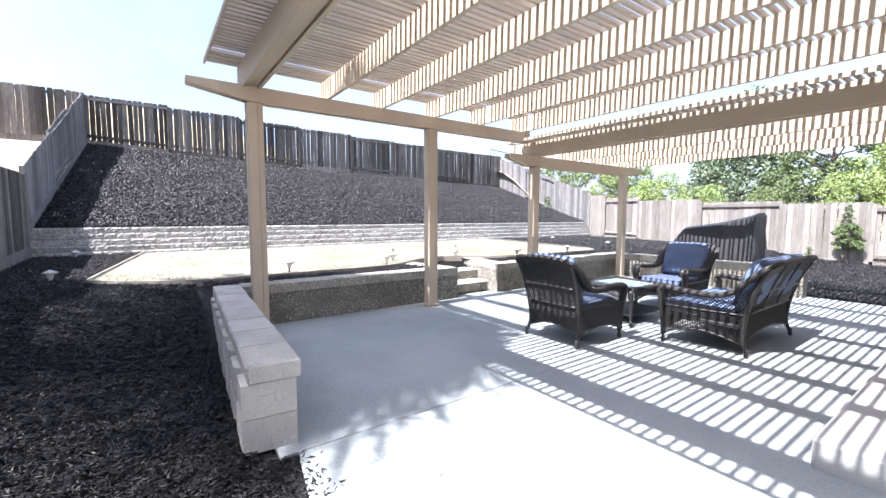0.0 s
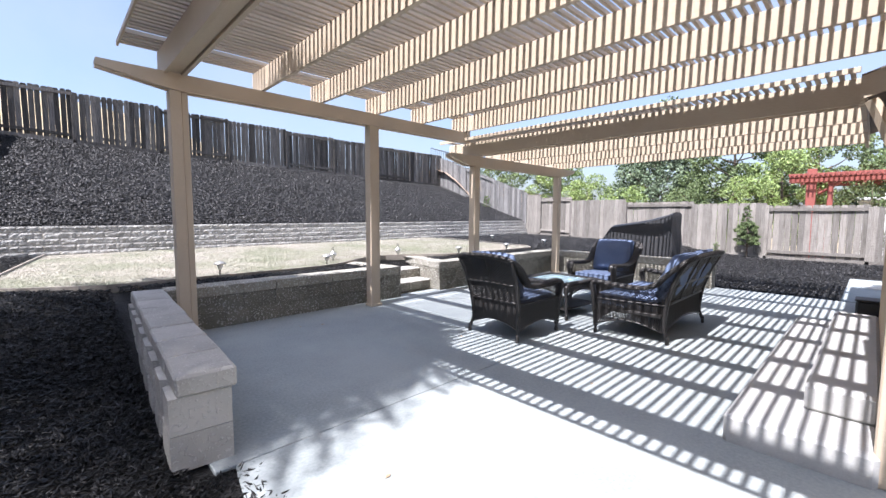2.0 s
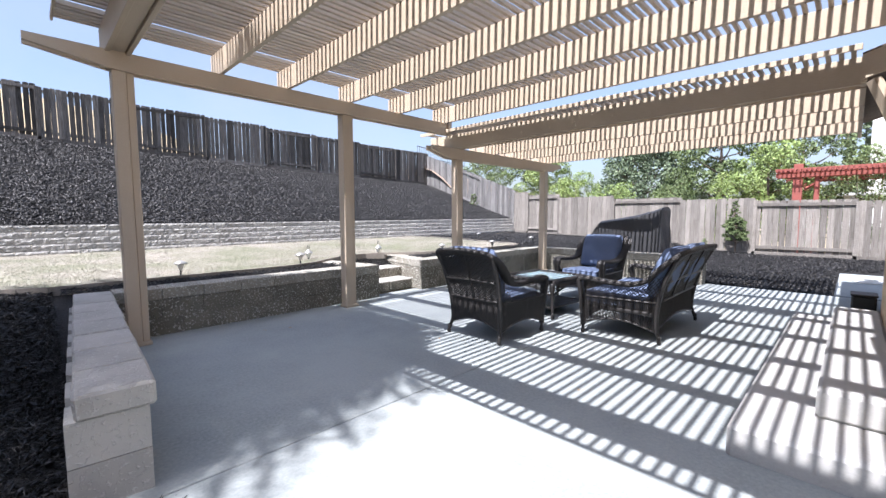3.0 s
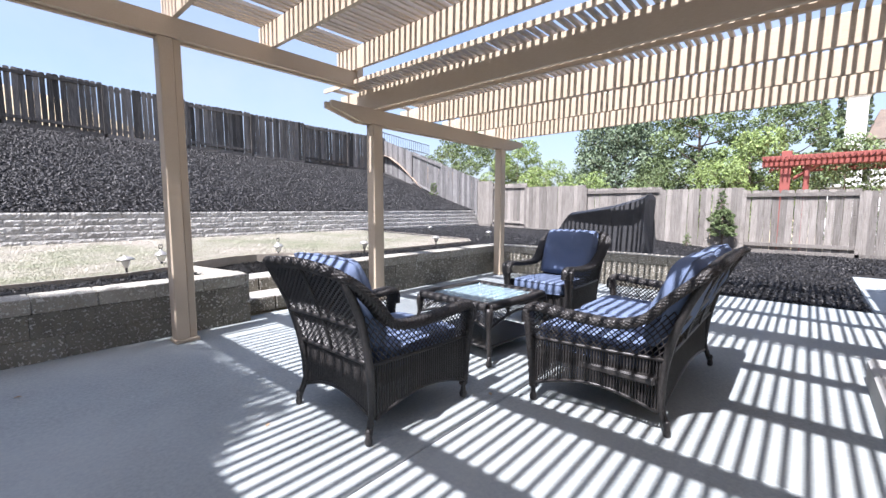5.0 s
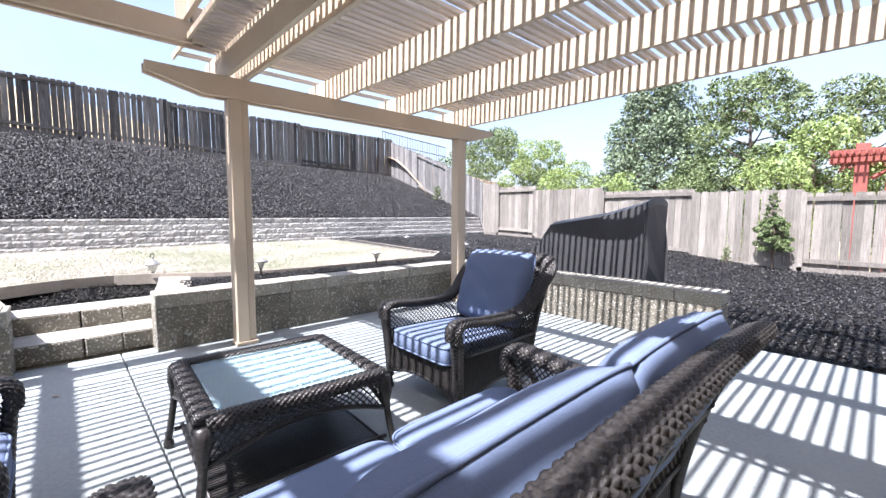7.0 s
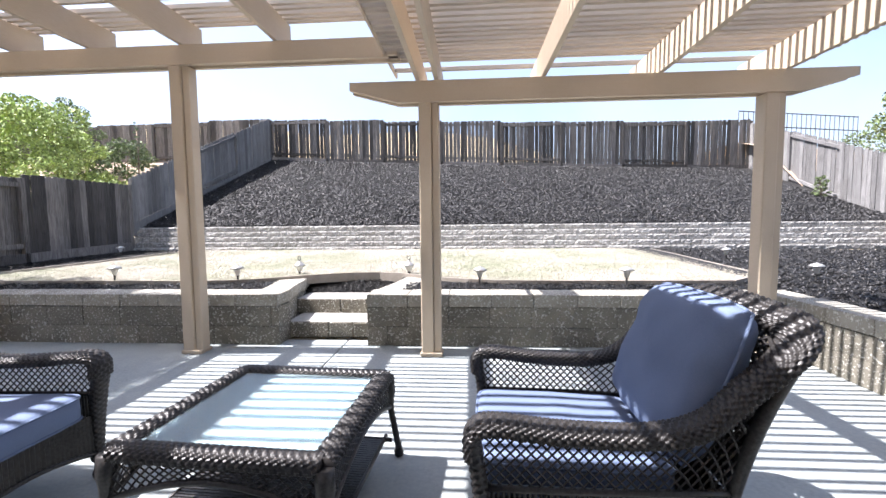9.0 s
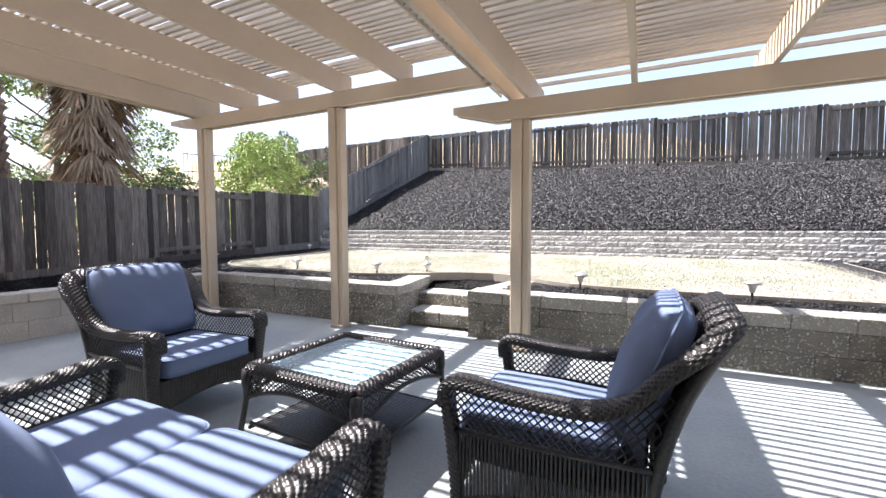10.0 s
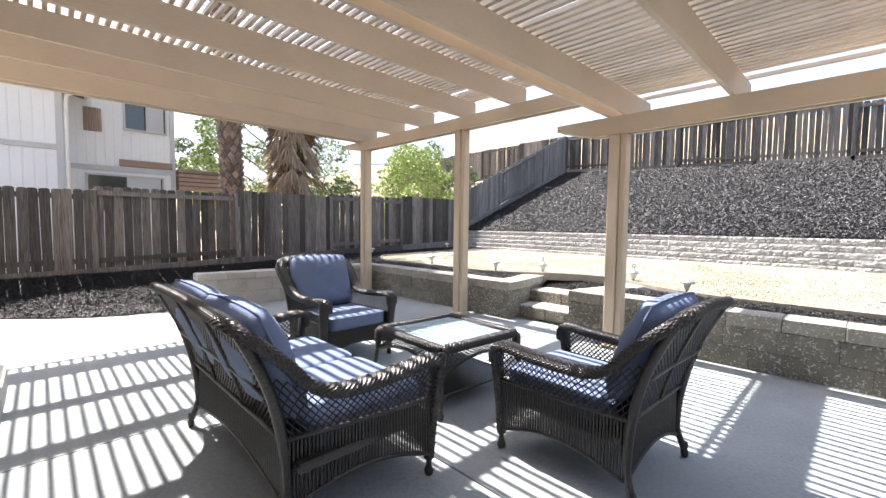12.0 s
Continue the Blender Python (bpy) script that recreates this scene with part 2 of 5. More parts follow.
# ---- mesh helpers ----
class Shape:
    """Collects vertices and faces for one mesh."""

    def __init__(self):
        self.v, self.f = [], []

    def add(self, verts, faces):
        n = len(self.v)
        self.v += [tuple(p) for p in verts]
        self.f += [tuple(n + i for i in q) for q in faces]
        return self

    def box(self, x0, x1, y0, y1, z0, z1, m=None, skew=None):
        p = [Vector((x, y, z)) for z in (z0, z1) for y in (y0, y1) for x in (x0, x1)]
        if m is not None:
            p = [m @ q for q in p]
        return self.add(p, [(0, 2, 3, 1), (4, 5, 7, 6), (0, 1, 5, 4), (2, 6, 7, 3), (0, 4, 6, 2), (1, 3, 7, 5)])

    def cbox(self, x0, x1, y0, y1, z0, z1, c=0.01, m=None, jitter=0.0, rng=None):
        """A box with chamfered edges."""
        lo, hi, pts, idx = (x0, y0, z0), (x1, y1, z1), [], {}
        for corner in range(8):
            s = [(corner >> k) & 1 for k in range(3)]
            off = [rng.uniform(-jitter, jitter) if rng else 0 for _ in range(3)]
            for a in range(3):
                q = []
                for k in range(3):
                    e = hi[k] if s[k] else lo[k]
                    q.append(e + off[k] if k == a else e + (-c if s[k] else c) + off[k])
                idx[corner, a] = len(pts)
                pts.append(Vector(q) if m is None else m @ Vector(q))
        faces = []
        for a in range(3):
            b, d = (a + 1) % 3, (a + 2) % 3
            for side in (0, 1):
                ring = [side << a | i << b | j << d for i, j in ((0, 0), (1, 0), (1, 1), (0, 1))]
                quad = [idx[r, a] for r in ring]
                faces.append(quad if side else quad[::-1])
            for i in (0, 1):
                for j in (0, 1):
                    k0, k1 = i << b | j << d, 1 << a | i << b | j << d
                    quad = [idx[k0, b], idx[k1, b], idx[k1, d], idx[k0, d]]
                    faces.append(quad if i != j else quad[::-1])
        for corner in range(8):
            tri = [idx[corner, a] for a in range(3)]
            odd = bin(corner).count("1") % 2
            faces.append(tri if odd else tri[::-1])
        return self.add(pts, faces)

    def tube(self, path, r, n=8, cap=True, flat=1.0):
        """A round bar along points; r is one radius or one for each point."""
        path = [Vector(p) for p in path]
        rs = r if isinstance(r, (list, tuple)) else [r] * len(path)
        ring, base, up = [], len(self.v), None
        for i, p in enumerate(path):
            t = (path[min(i + 1, len(path) - 1)] - path[max(i - 1, 0)]).normalized()
            if up is None:
                up = t.orthogonal().normalized() if abs(t.z) > 0.95 else Vector((0, 0, 1)).cross(t).normalized()
            up = (up - t * up.dot(t)).normalized()
            side = t.cross(up)
            for k in range(n):
                a = 2 * math.pi * k / n
                self.v.append(tuple(p + rs[i] * (up * math.cos(a) + side * math.sin(a) * flat)))
        for i in range(len(path) - 1):
            for k in range(n):
                a, b = base + i * n + k, base + i * n + (k + 1) % n
                self.f.append((a, b, b + n, a + n))
        if cap:
            self.f.append(tuple(base + k for k in range(n))[::-1])
            self.f.append(tuple(base + (len(path) - 1) * n + k for k in range(n)))
        return self

    def lathe(self, profile, n=16, at=(0, 0, 0)):
        base = len(self.v)
        for r, z in profile:
            for k in range(n):
                a = 2 * math.pi * k / n
                self.v.append((at[0] + r * math.cos(a), at[1] + r * math.sin(a), at[2] + z))
        for i in range(len(profile) - 1):
            for k in range(n):
                a, b = base + i * n + k, base + i * n + (k + 1) % n
                self.f.append((a, b, b + n, a + n))
        self.f.append(tuple(base + k for k in range(n))[::-1])
        self.f.append(tuple(base + (len(profile) - 1) * n + k for k in range(n)))
        return self

    def mesh(self, name, material, smooth=False):
        me = bpy.data.meshes.new(name)
        me.from_pydata(self.v, [], self.f)
        me.materials.append(material)
        if smooth:
            me.polygons.foreach_set("use_smooth", [True] * len(me.polygons))
        me.validate()
        me.update()
        return me


def part(name, shape, material, parent=None, label="", smooth=False, at=None):
    me = shape if isinstance(shape, bpy.types.Mesh) else shape.mesh(name, material, smooth)
    ob = new(name, me)
    ob.parent = parent
    if at is not None:
        ob.matrix_basis = at
    return tagged(ob, label)


def thing(name, label, category, at=None, group="", kind=""):
    """An Empty at a thing's base, which holds its parts."""
    ob = new(name)
    if at is not None:
        ob.matrix_basis = at
    return tagged(ob, label, category, group, kind)


def structure(name, shape, material, label="", category="", smooth=False):
    ob = new(name, shape.mesh(name, material, smooth))
    return tagged(ob, label, category, kind="structure")


def lerp(a, b, t):
    return a + (b - a) * t


def clamp(t, lo=0.0, hi=1.0):
    return max(lo, min(hi, t))


def step(a, b, t):
    t = clamp((t - a) / (b - a))
    return t * t * (3 - 2 * t)


# ---- plan ----
HEADER_Y, WALL_Y, LAWN_Z, BANK_Y, BANK_Z = 5.81, 6.12, 0.50, 11.5, 1.12
FENCE_L, FENCE_R, FENCE_B = -1.35, 15.8, 17.6


def apron_edge(y):
    """Where the concrete ends on the side of the mulch."""
    if y > 3.05:
        return 0.95
    return 1.2 if y > 2.6 else max(-1.25, 1.03 - 1.9 * clamp((2.6 - y) / 2.4) ** 1.7)


def ground_z(x, y):
    """The mulch bed and lawn below the bank."""
    left = lerp(0.34, 0.0, step(FENCE_L, min(0.7, apron_edge(y)), x)) + 0.015 * clamp(y, 0, 9) * step(0.9, -1.2, x)
    right = lerp(0.0, lerp(0.10, 0.46, step(3.0, 10.0, y)), step(9.7, 15.5, x))
    side = left if x < 4 else right
    back = LAWN_Z + 0.07 * step(7, 11.5, y)
    if 1.0 < x < 9.5:
        return back if y > 6 else -0.02
    rise = step(4.2, 7.2, y) if x < 4 else step(2.5, 7.5, y)
    return lerp(side, max(back, side) if x < 4 else max(side, back - 0.06 * step(9.5, 15, x)), rise)


def crest(x):
    """How far along the bank's crest falls from its high end to its low one: 1 to 0."""
    return clamp(1 - (x + 1) / 17.4)


def bank_z(x, y):
    """The mulch slope between the retaining wall and the fence at the top."""
    top = 2.95 + 0.62 * crest(x) ** 1.3
    return lerp(BANK_Z - 0.04, top, clamp((y - BANK_Y) / (FENCE_B - BANK_Y)))


def sheet(x0, x1, y0, y1, step_, fz):
    nx, ny = max(1, round((x1 - x0) / step_)), max(1, round((y1 - y0) / step_))
    s = Shape()
    for j in range(ny + 1):
        for i in range(nx + 1):
            x, y = lerp(x0, x1, i / nx), lerp(y0, y1, j / ny)
            s.v.append((x, y, fz(x, y)))
    for j in range(ny):
        for i in range(nx):
            a = j * (nx + 1) + i
            s.f.append((a, a + 1, a + nx + 2, a + nx + 1))
    return s


# ---- ground ----
RNG = random.Random(7)


def pick_sheet(name, x0, x1, y0, y1, d, fz, material, label, category):
    return structure(name, sheet(x0, x1, y0, y1, d, fz), material, label, category, True)


def hill_z(x, y):
    ridge = 19.0 * step(60, -10, x) + 1.5 * math.sin(x * 0.11)
    return -0.7 + ridge * step(34, 78, y) + 0.3 * math.sin(x * 0.35) * math.sin(y * 0.3)


pick_sheet("ground", -400, 500, -400, 520, 10, hill_z, DRYHILL, "dry open ground rising to a grassy hill", "ground")
pick_sheet("mulch_bed_1", FENCE_L - 0.25, 1.24, -4, BANK_Y, 0.1, lambda x, y: ground_z(min(x, 0.99), y) - 0.025 * step(apron_edge(y) - 0.25, apron_edge(y), x), MULCH, "dark shredded bark mulch beside the patio", "mulch")
pick_sheet("mulch_bed_2", 9.6, FENCE_R + 0.2, -4, BANK_Y, 0.15, lambda x, y: ground_z(x, y) - (0.12 if y < 1.0 and x < 12.9 else 0), MULCH, "dark shredded bark mulch under the side fence", "mulch")
pick_sheet("mulch_bed_5", 1.24, 4.4, WALL_Y + 0.25, 7.6, 0.15, ground_z, MULCH, "dark shredded bark mulch behind the seat wall", "mulch")
pick_sheet("mulch_bed_6", 5.7, 9.6, WALL_Y + 0.25, 7.6, 0.15, ground_z, MULCH, "dark shredded bark mulch behind the seat wall", "mulch")
pick_sheet("mulch_bed_3", 1.24, 9.6, 7.6, BANK_Y, 0.15, ground_z, MULCH, "dark shredded bark mulch behind the seat wall", "mulch")
pick_sheet("bank", FENCE_L - 0.25, FENCE_R + 0.9, BANK_Y, FENCE_B + 0.1, 0.2, bank_z, MULCH, "steep bank covered in dark bark mulch", "slope")


def lawn_left(y):
    return lerp(1.3, -0.2, step(6.6, 7.6, y) ** 0.6) + 0.16 * max(0, y - 7.6)


def lawn_right(y):
    return lerp(9.4, 10.25, step(6.75, 7.6, y)) + 0.05 * max(0, y - 7.6)


def lawn_point(u, v):
    y = lerp(6.8, BANK_Y - 0.2, v)
    y += 0.22 * math.exp(-(((u - 0.52) * 9) ** 2)) * 3.4 * (1 - v) ** 3
    x = lerp(lawn_left(y), lawn_right(y), u)
    return x, y, ground_z(min(max(x, 1.01), 9.4), y) + 0.012 - 0.05 * step(9.6, 10.6, x)


lawn = Shape()
for j in range(31):
    for i in range(61):
        lawn.v.append(lawn_point(i / 60, j / 30))
for j in range(30):
    for i in range(60):
        a = j * 61 + i
        lawn.f.append((a, a + 1, a + 62, a + 61))
structure("lawn", lawn, LAWN, "small lawn of dry straw-coloured grass with green patches", "lawn", True)
border = [Vector(lawn_point(0, v / 12)) for v in range(12, -1, -1)] + [Vector(lawn_point(u / 30, 0)) for u in range(1, 31)] + [Vector(lawn_point(1, v / 12)) for v in range(1, 13)]
edging = Shape()
for a, b in zip(border, border[1:]):
    d = b - a
    side = Vector((-d.y, d.x, 0)).normalized() * 0.012
    up0, up1 = Vector((0, 0, -0.08)), Vector((0, 0, 0.035))
    edging.add([a - side + up0, a + side + up0, b + side + up0, b - side + up0, a - side + up1, a + side + up1, b + side + up1, b - side + up1],
               [(4, 5, 6, 7), (0, 4, 7, 3), (1, 2, 6, 5), (0, 1, 5, 4), (2, 3, 7, 6)])
structure("lawn_edging", edging, EDGING, "grey-brown bender board edging round the lawn", "edging")

# patio slabs with open control joints, and the curved apron towards the side fence
for name, spans in (("patio_1", (1.03, 5.295, 3.068, 6.3)), ("patio_2", (5.305, 9.4, 3.068, 6.3)), ("patio_3", (5.005, 9.6, 0.2, 3.056))):
    structure(name, Shape().cbox(*spans, -0.2, 0, 0.005), CONCRETE, "smooth pale concrete patio slab with control joints", "patio")
apron = Shape()
outline = [(4.995, 3.056), (1.13, 3.056)] + [(lerp(1.12, 1.05, k / 5), lerp(3.03, 2.6, k / 5)) for k in range(1, 6)]
outline += [(1.05 - 1.9 * (k / 8) ** 1.7, lerp(2.6, 0.2, k / 8)) for k in range(1, 9)] + [(-1.2, -1.6), (3.3, -1.6), (3.3, 0.2), (4.995, 0.2)]
n = len(outline)
apron.add([(x, y, 0) for x, y in outline] + [(x, y, -0.25) for x, y in outline], [tuple(range(n - 1, -1, -1))[::-1]] + [(i, (i + 1) % n, n + (i + 1) % n, n + i)[::-1] for i in range(n)])
structure("patio_4", apron, CONCRETE, "pale concrete apron curving towards the side fence", "patio")
structure("path", Shape().cbox(9.61, 11.3, -4, 1.03, -0.2, 0.012, 0.006).cbox(11.31, 12.95, -4, 1.02, -0.2, 0.014, 0.006), CONCRETE, "pale concrete path along the house", "path")

# the stoop of two steps at the house wall
stoop = thing("stoop", "two pale concrete steps against the house wall", "steps", kind="structure")
part("lower_step", Shape().cbox(3.37, 6.85, 0.64, 1.30, -0.05, 0.17, 0.022), STEPS, stoop, smooth=False)
part("upper_step", Shape().cbox(3.78, 6.6, 0.64, 0.97, 0.17, 0.34, 0.022), STEPS, stoop)

# ---- pergola ----
pergola = thing("pergola", "tan painted timber pergola with two slatted roofs", "pergola")


def pergola_post(x, top, w=0.175):
    s = Shape().cbox(x, x + 0.62 * w, HEADER_Y, HEADER_Y + 0.14, 0, top, 0.008).cbox(x + 0.64 * w, x + w, HEADER_Y + 0.025, HEADER_Y + 0.14, 0, top, 0.006)
    p = part("post", s, TAN, pergola)
    part("foot", Shape().cbox(x - 0.012, x + w + 0.012, HEADER_Y - 0.012, HEADER_Y + 0.152, 0.0, 0.035, 0.006), TAN, p)


def header(x0, x1, z0, z1, taper0, taper1):
    """Two boards on edge, with the ends cut on the slant below."""
    for y in (HEADER_Y - 0.008, HEADER_Y + 0.108):
        cut = 0.62 * (z1 - z0)
        side = [(x0, z0 + cut if taper0 else z0), (x0 + taper0, z0), (x1 - taper1, z0), (x1, z0 + cut if taper1 else z0), (x1, z1), (x0, z1)]
        s = Shape()
        k = len(side)
        s.add([(x, y, z) for x, z in side] + [(x, y + 0.04, z) for x, z in side], [tuple(range(k)), tuple(range(2 * k - 1, k - 1, -1))] + [(i, k + i, k + (i + 1) % k, (i + 1) % k) for i in range(k)])
        part("header", s, TAN, pergola)
    part("filler", Shape().cbox(x0 + 0.5, x1 - 0.5, HEADER_Y + 0.033, HEADER_Y + 0.107, z0 + 0.02, z1 - 0.02, 0.004), TAN, pergola)


for px, top in ((1.43, 2.64), (3.865, 2.64), (6.12, 2.25), (8.995, 2.25)):
    pergola_post(px, top)
header(0.858, 5.95, 2.64, 2.81, 0.62, 0.0)
header(5.52, 9.70, 2.25, 2.43, 0.42, 0.42)
HIGH, LOW, END_H, END_L = 2.81, 2.43, 3.06, 2.67
for rx in (2.38, 3.13, 4.0, 4.87, 5.82):
    part("rafter", Shape().cbox(rx - 0.02, rx + 0.02, -0.9, 6.09, HIGH, END_H, 0.003), TAN, pergola)
for rx in (1.41, 1.565):
    part("rafter", Shape().cbox(rx - 0.02, rx + 0.02, -0.9, 6.09, HIGH - 0.02, END_H, 0.003), TAN, pergola)
part("beam_core", Shape().cbox(1.435, 1.54, -0.9, 6.05, HIGH, END_H - 0.01, 0.003), TAN, pergola)
for rx in (6.12, 6.28, 7.19, 8.15, 9.16):
    part("rafter", Shape().cbox(rx - 0.02, rx + 0.02, 0.86, 6.45, LOW, END_L, 0.003), TAN, pergola)
part("end_board", Shape().cbox(1.055, 1.074, -0.9, 6.12, END_H - 0.01, END_H + 0.04, 0.002), TAN, pergola)
part("end_board", Shape().cbox(5.82, 5.84, 0.9, 6.42, END_L - 0.01, END_L + 0.04, 0.002), TAN, pergola)
part("post_stub", Shape().cbox(5.86, 5.95, HEADER_Y - 0.04, HEADER_Y + 0.05, 2.64, 2.93, 0.006), TAN, pergola)
PITCH, SLAT_W = 0.082, 0.034
slat_high = Shape().cbox(1.075, 5.90, -SLAT_W / 2, SLAT_W / 2, 0, 0.040, 0.002).mesh("slat", SLAT)
slat_low = Shape().cbox(5.841, 9.72, -SLAT_W / 2, SLAT_W / 2, 0, 0.036, 0.002).mesh("slat", SLAT)
for k in range(88):
    y = -0.85 + k * PITCH
    if y < 5.62 or 5.70 < y < 6.12:
        part("slat", slat_high, SLAT, pergola, at=pose(RNG.uniform(-0.004, 0.004), y + RNG.uniform(-0.003, 0.003), END_H + RNG.uniform(-0.001, 0.002), 0, 0, RNG.uniform(-0.06, 0.06)))
    if 0.88 < y < 6.10 or 6.21 < y < 6.42:
        part("slat", slat_low, SLAT, pergola, at=pose(RNG.uniform(-0.004, 0.004), y + RNG.uniform(-0.003, 0.003), END_L + RNG.uniform(-0.001, 0.002), 0, 0, RNG.uniform(-0.06, 0.06)))

# ---- own house at the stoop ----
house = thing("house", "tan stucco house wall with a low eave beside the stoop", "house", kind="structure")
part("wall", Shape().box(3.42, 6.6, -4, 0.64, 0, 3.4).box(6.6, 9.4, -4, 0.5, 0, 2.5), STUCCO, house)
part("corner_trim", Shape().cbox(3.40, 3.50, 0.55, 0.665, 0.0, 3.4, 0.008), TAN, house)
roofp = Shape()
roofp.add([(6.05, 0.9, 2.64), (9.9, 0.9, 2.64), (9.9, -4, 4.2), (6.05, -4, 4.2), (6.05, 0.9, 2.69), (9.9, 0.9, 2.69), (9.9, -4, 4.25), (6.05, -4, 4.25)],
          [(3, 2, 1, 0), (4, 5, 6, 7), (0, 1, 5, 4), (1, 2, 6, 5), (2, 3, 7, 6), (3, 0, 4, 7)])
part("roof", roofp, SHINGLE, house, "brown shingled eave")
rake = Shape()
rake.add([(6.0, 0.9, 2.45), (6.045, 0.9, 2.45), (6.045, -4, 4.01), (6.0, -4, 4.01), (6.0, 0.9, 2.66), (6.045, 0.9, 2.66), (6.045, -4, 4.22), (6.0, -4, 4.22)],
         [(3, 2, 1, 0), (4, 5, 6, 7), (0, 1, 5, 4), (1, 2, 6, 5), (2, 3, 7, 6), (3, 0, 4, 7)])
part("rake_board", rake, TAN, house)
part("fascia", Shape().cbox(6.046, 9.9, 0.86, 0.9, 2.44, 2.63, 0.004), TAN, house)
brace = Shape().tube([(6.03, 0.82, 2.44), (6.03, 0.72, 2.2), (6.03, 0.66, 2.02)], [0.05, 0.055, 0.05], 4)
part("bracket", brace, TAN, house)

# ---- seat walls of concrete block ----
def block_mesh(w, d, h, c=0.003, rough=0.002, seed=0):
    return Shape().cbox(0.001, w - 0.001, 0, d, 0.001, h - 0.001, c, jitter=rough, rng=random.Random(seed)).mesh("block", BLOCK)


def block_wall(name, label, x, y, rz, length, rows, depth, cap_h, cap_d, shift=0.0):
    """Courses of block in running bond under a row of cap blocks, along local x; the face looks along local -y."""
    wall = thing(name, label, "wall", pose(x, y, 0, 0, 0, rz), kind="structure")
    z = 0.0
    for r, h in enumerate(rows):
        u, k = -0.2 * ((r + 1) % 2), 0
        while u < length - 0.01:
            a, b = max(u, 0), min(u + 0.4, length)
            if b - a > 0.03:
                part("block", block_mesh(b - a, depth, h, seed=r * 50 + k), BLOCK, wall, at=pose(a, RNG.uniform(-0.003, 0.003), z, 0, 0, RNG.uniform(-0.3, 0.3)))
            u, k = u + 0.4, k + 1
        z += h
    u, k = 0.0, 0
    while u < length - 0.01:
        b = min(u + 0.405, length)
        me = Shape().cbox(0.002, b - u - 0.002, -0.012, cap_d, 0.003, cap_h, 0.006, jitter=0.003, rng=random.Random(k + 90)).mesh("cap", CAPB)
        part("cap", me, CAPB, wall, at=pose(u, RNG.uniform(-0.004, 0.004), z, 0, 0, RNG.uniform(-0.3, 0.3)))
        u, k = u + 0.405, k + 1
    return wall


WALL_LABEL = "low seat wall of grey-brown concrete block, caps coloured as sunlit"
block_wall("wall_1", WALL_LABEL, 1.37, WALL_Y, 0, 3.28, (0.19, 0.195), 0.27, 0.125, 0.30)
block_wall("wall_2", WALL_LABEL, 5.545, WALL_Y, 0, 3.82, (0.19, 0.195), 0.27, 0.125, 0.30)
block_wall("wall_3", WALL_LABEL, 9.37, WALL_Y + 0.285, -90, 3.64, (0.19, 0.195), 0.25, 0.125, 0.27)
block_wall("wall_4", "pier of concrete block beside the garden steps", 4.612, WALL_Y + 0.305, 99.5, 1.06, (0.19, 0.195), 0.27, 0.125, 0.29)
block_wall("wall_5", "pier of concrete block beside the garden steps", 5.79, WALL_Y + 1.355, -100.5, 1.06, (0.19, 0.195), 0.27, 0.125, 0.29)
# the free end beside the mulch: wedge-backed blocks under overhanging caps
wall6 = thing("wall_6", "low block wall end with overhanging pale caps beside the mulch", "wall", Matrix.Translation((1.185, 3.15, 0)) @ Matrix.Rotation(radians(-3.4), 4, "Z") @ Matrix.Translation((-1.285, -3.255, 0)), kind="structure")
for r in range(2):
    y = 3.27
    k = 0
    while y < 6.3:
        L = 0.28 if (r == 1 and k == 0) else 0.4
        b = min(y + L, 6.36)
        inset = min(0.085, (b - y) * 0.2)
        z0, z1 = r * 0.205, (r + 1) * 0.205 - 0.004
        pts = [(1.255, y + 0.002), (1.255, b - 0.002), (1.06, b - 0.004), (0.955, b - inset), (0.955, y + (0.006 if k == 0 else inset)), (1.06, y + 0.004)]
        s = Shape()
        s.add([(p, q, z0) for p, q in pts] + [(p, q, z1) for p, q in pts], [(5, 4, 3, 2, 1, 0)[::-1], (6, 7, 8, 9, 10, 11)[::-1]] + [(i, (i + 1) % 6, 6 + (i + 1) % 6, 6 + i)[::-1] for i in range(6)])
        part("block", s, CAP, wall6)
        y, k = b, k + 1
y, k = 3.255, 0
while y < 6.35:
    b = min(y + 0.41, 6.375)
    s = Shape().cbox(0.985, 1.285, y + 0.002, b - 0.002, 0.41, 0.52, 0.012, jitter=0.004, rng=random.Random(k))
    part("cap", s, CAP, wall6)
    y, k = b, k + 1

# garden steps between the piers
gsteps = thing("garden_steps", "two rough concrete block steps up to the lawn", "steps", kind="structure")
for z, y0, y1 in ((0.0, 6.38, 7.1), (0.165, 6.80, 7.2)):
    xl, xr = 4.655 - 0.165 * (y0 - WALL_Y), 5.545 + 0.185 * (y0 - WALL_Y)
    for u0, u1 in ((0.0, 0.46), (0.46, 0.73), (0.73, 1.0)):
        part("block", Shape().cbox(lerp(xl, xr, u0) + 0.002, lerp(xl, xr, u1) - 0.002, y0, y1, z, z + 0.163, 0.012, jitter=0.005, rng=random.Random(int(u0 * 100))), BLOCK, gsteps)
    part("tread", Shape().cbox(xl + 0.004, xr - 0.004, y0 + 0.01, y1 - 0.002, z + 0.163, z + 0.17, 0.002), CAP, gsteps)
structure("mulch_bed_4", sheet(4.42, 5.80, 7.1, 7.82, 0.1, lambda x, y: lerp(0.325, 0.49, step(7.1, 7.8, y)) + 0.012 * math.sin(9 * x) * math.sin(7 * y)), MULCH, "strip of bark mulch above the garden steps", "mulch", True)

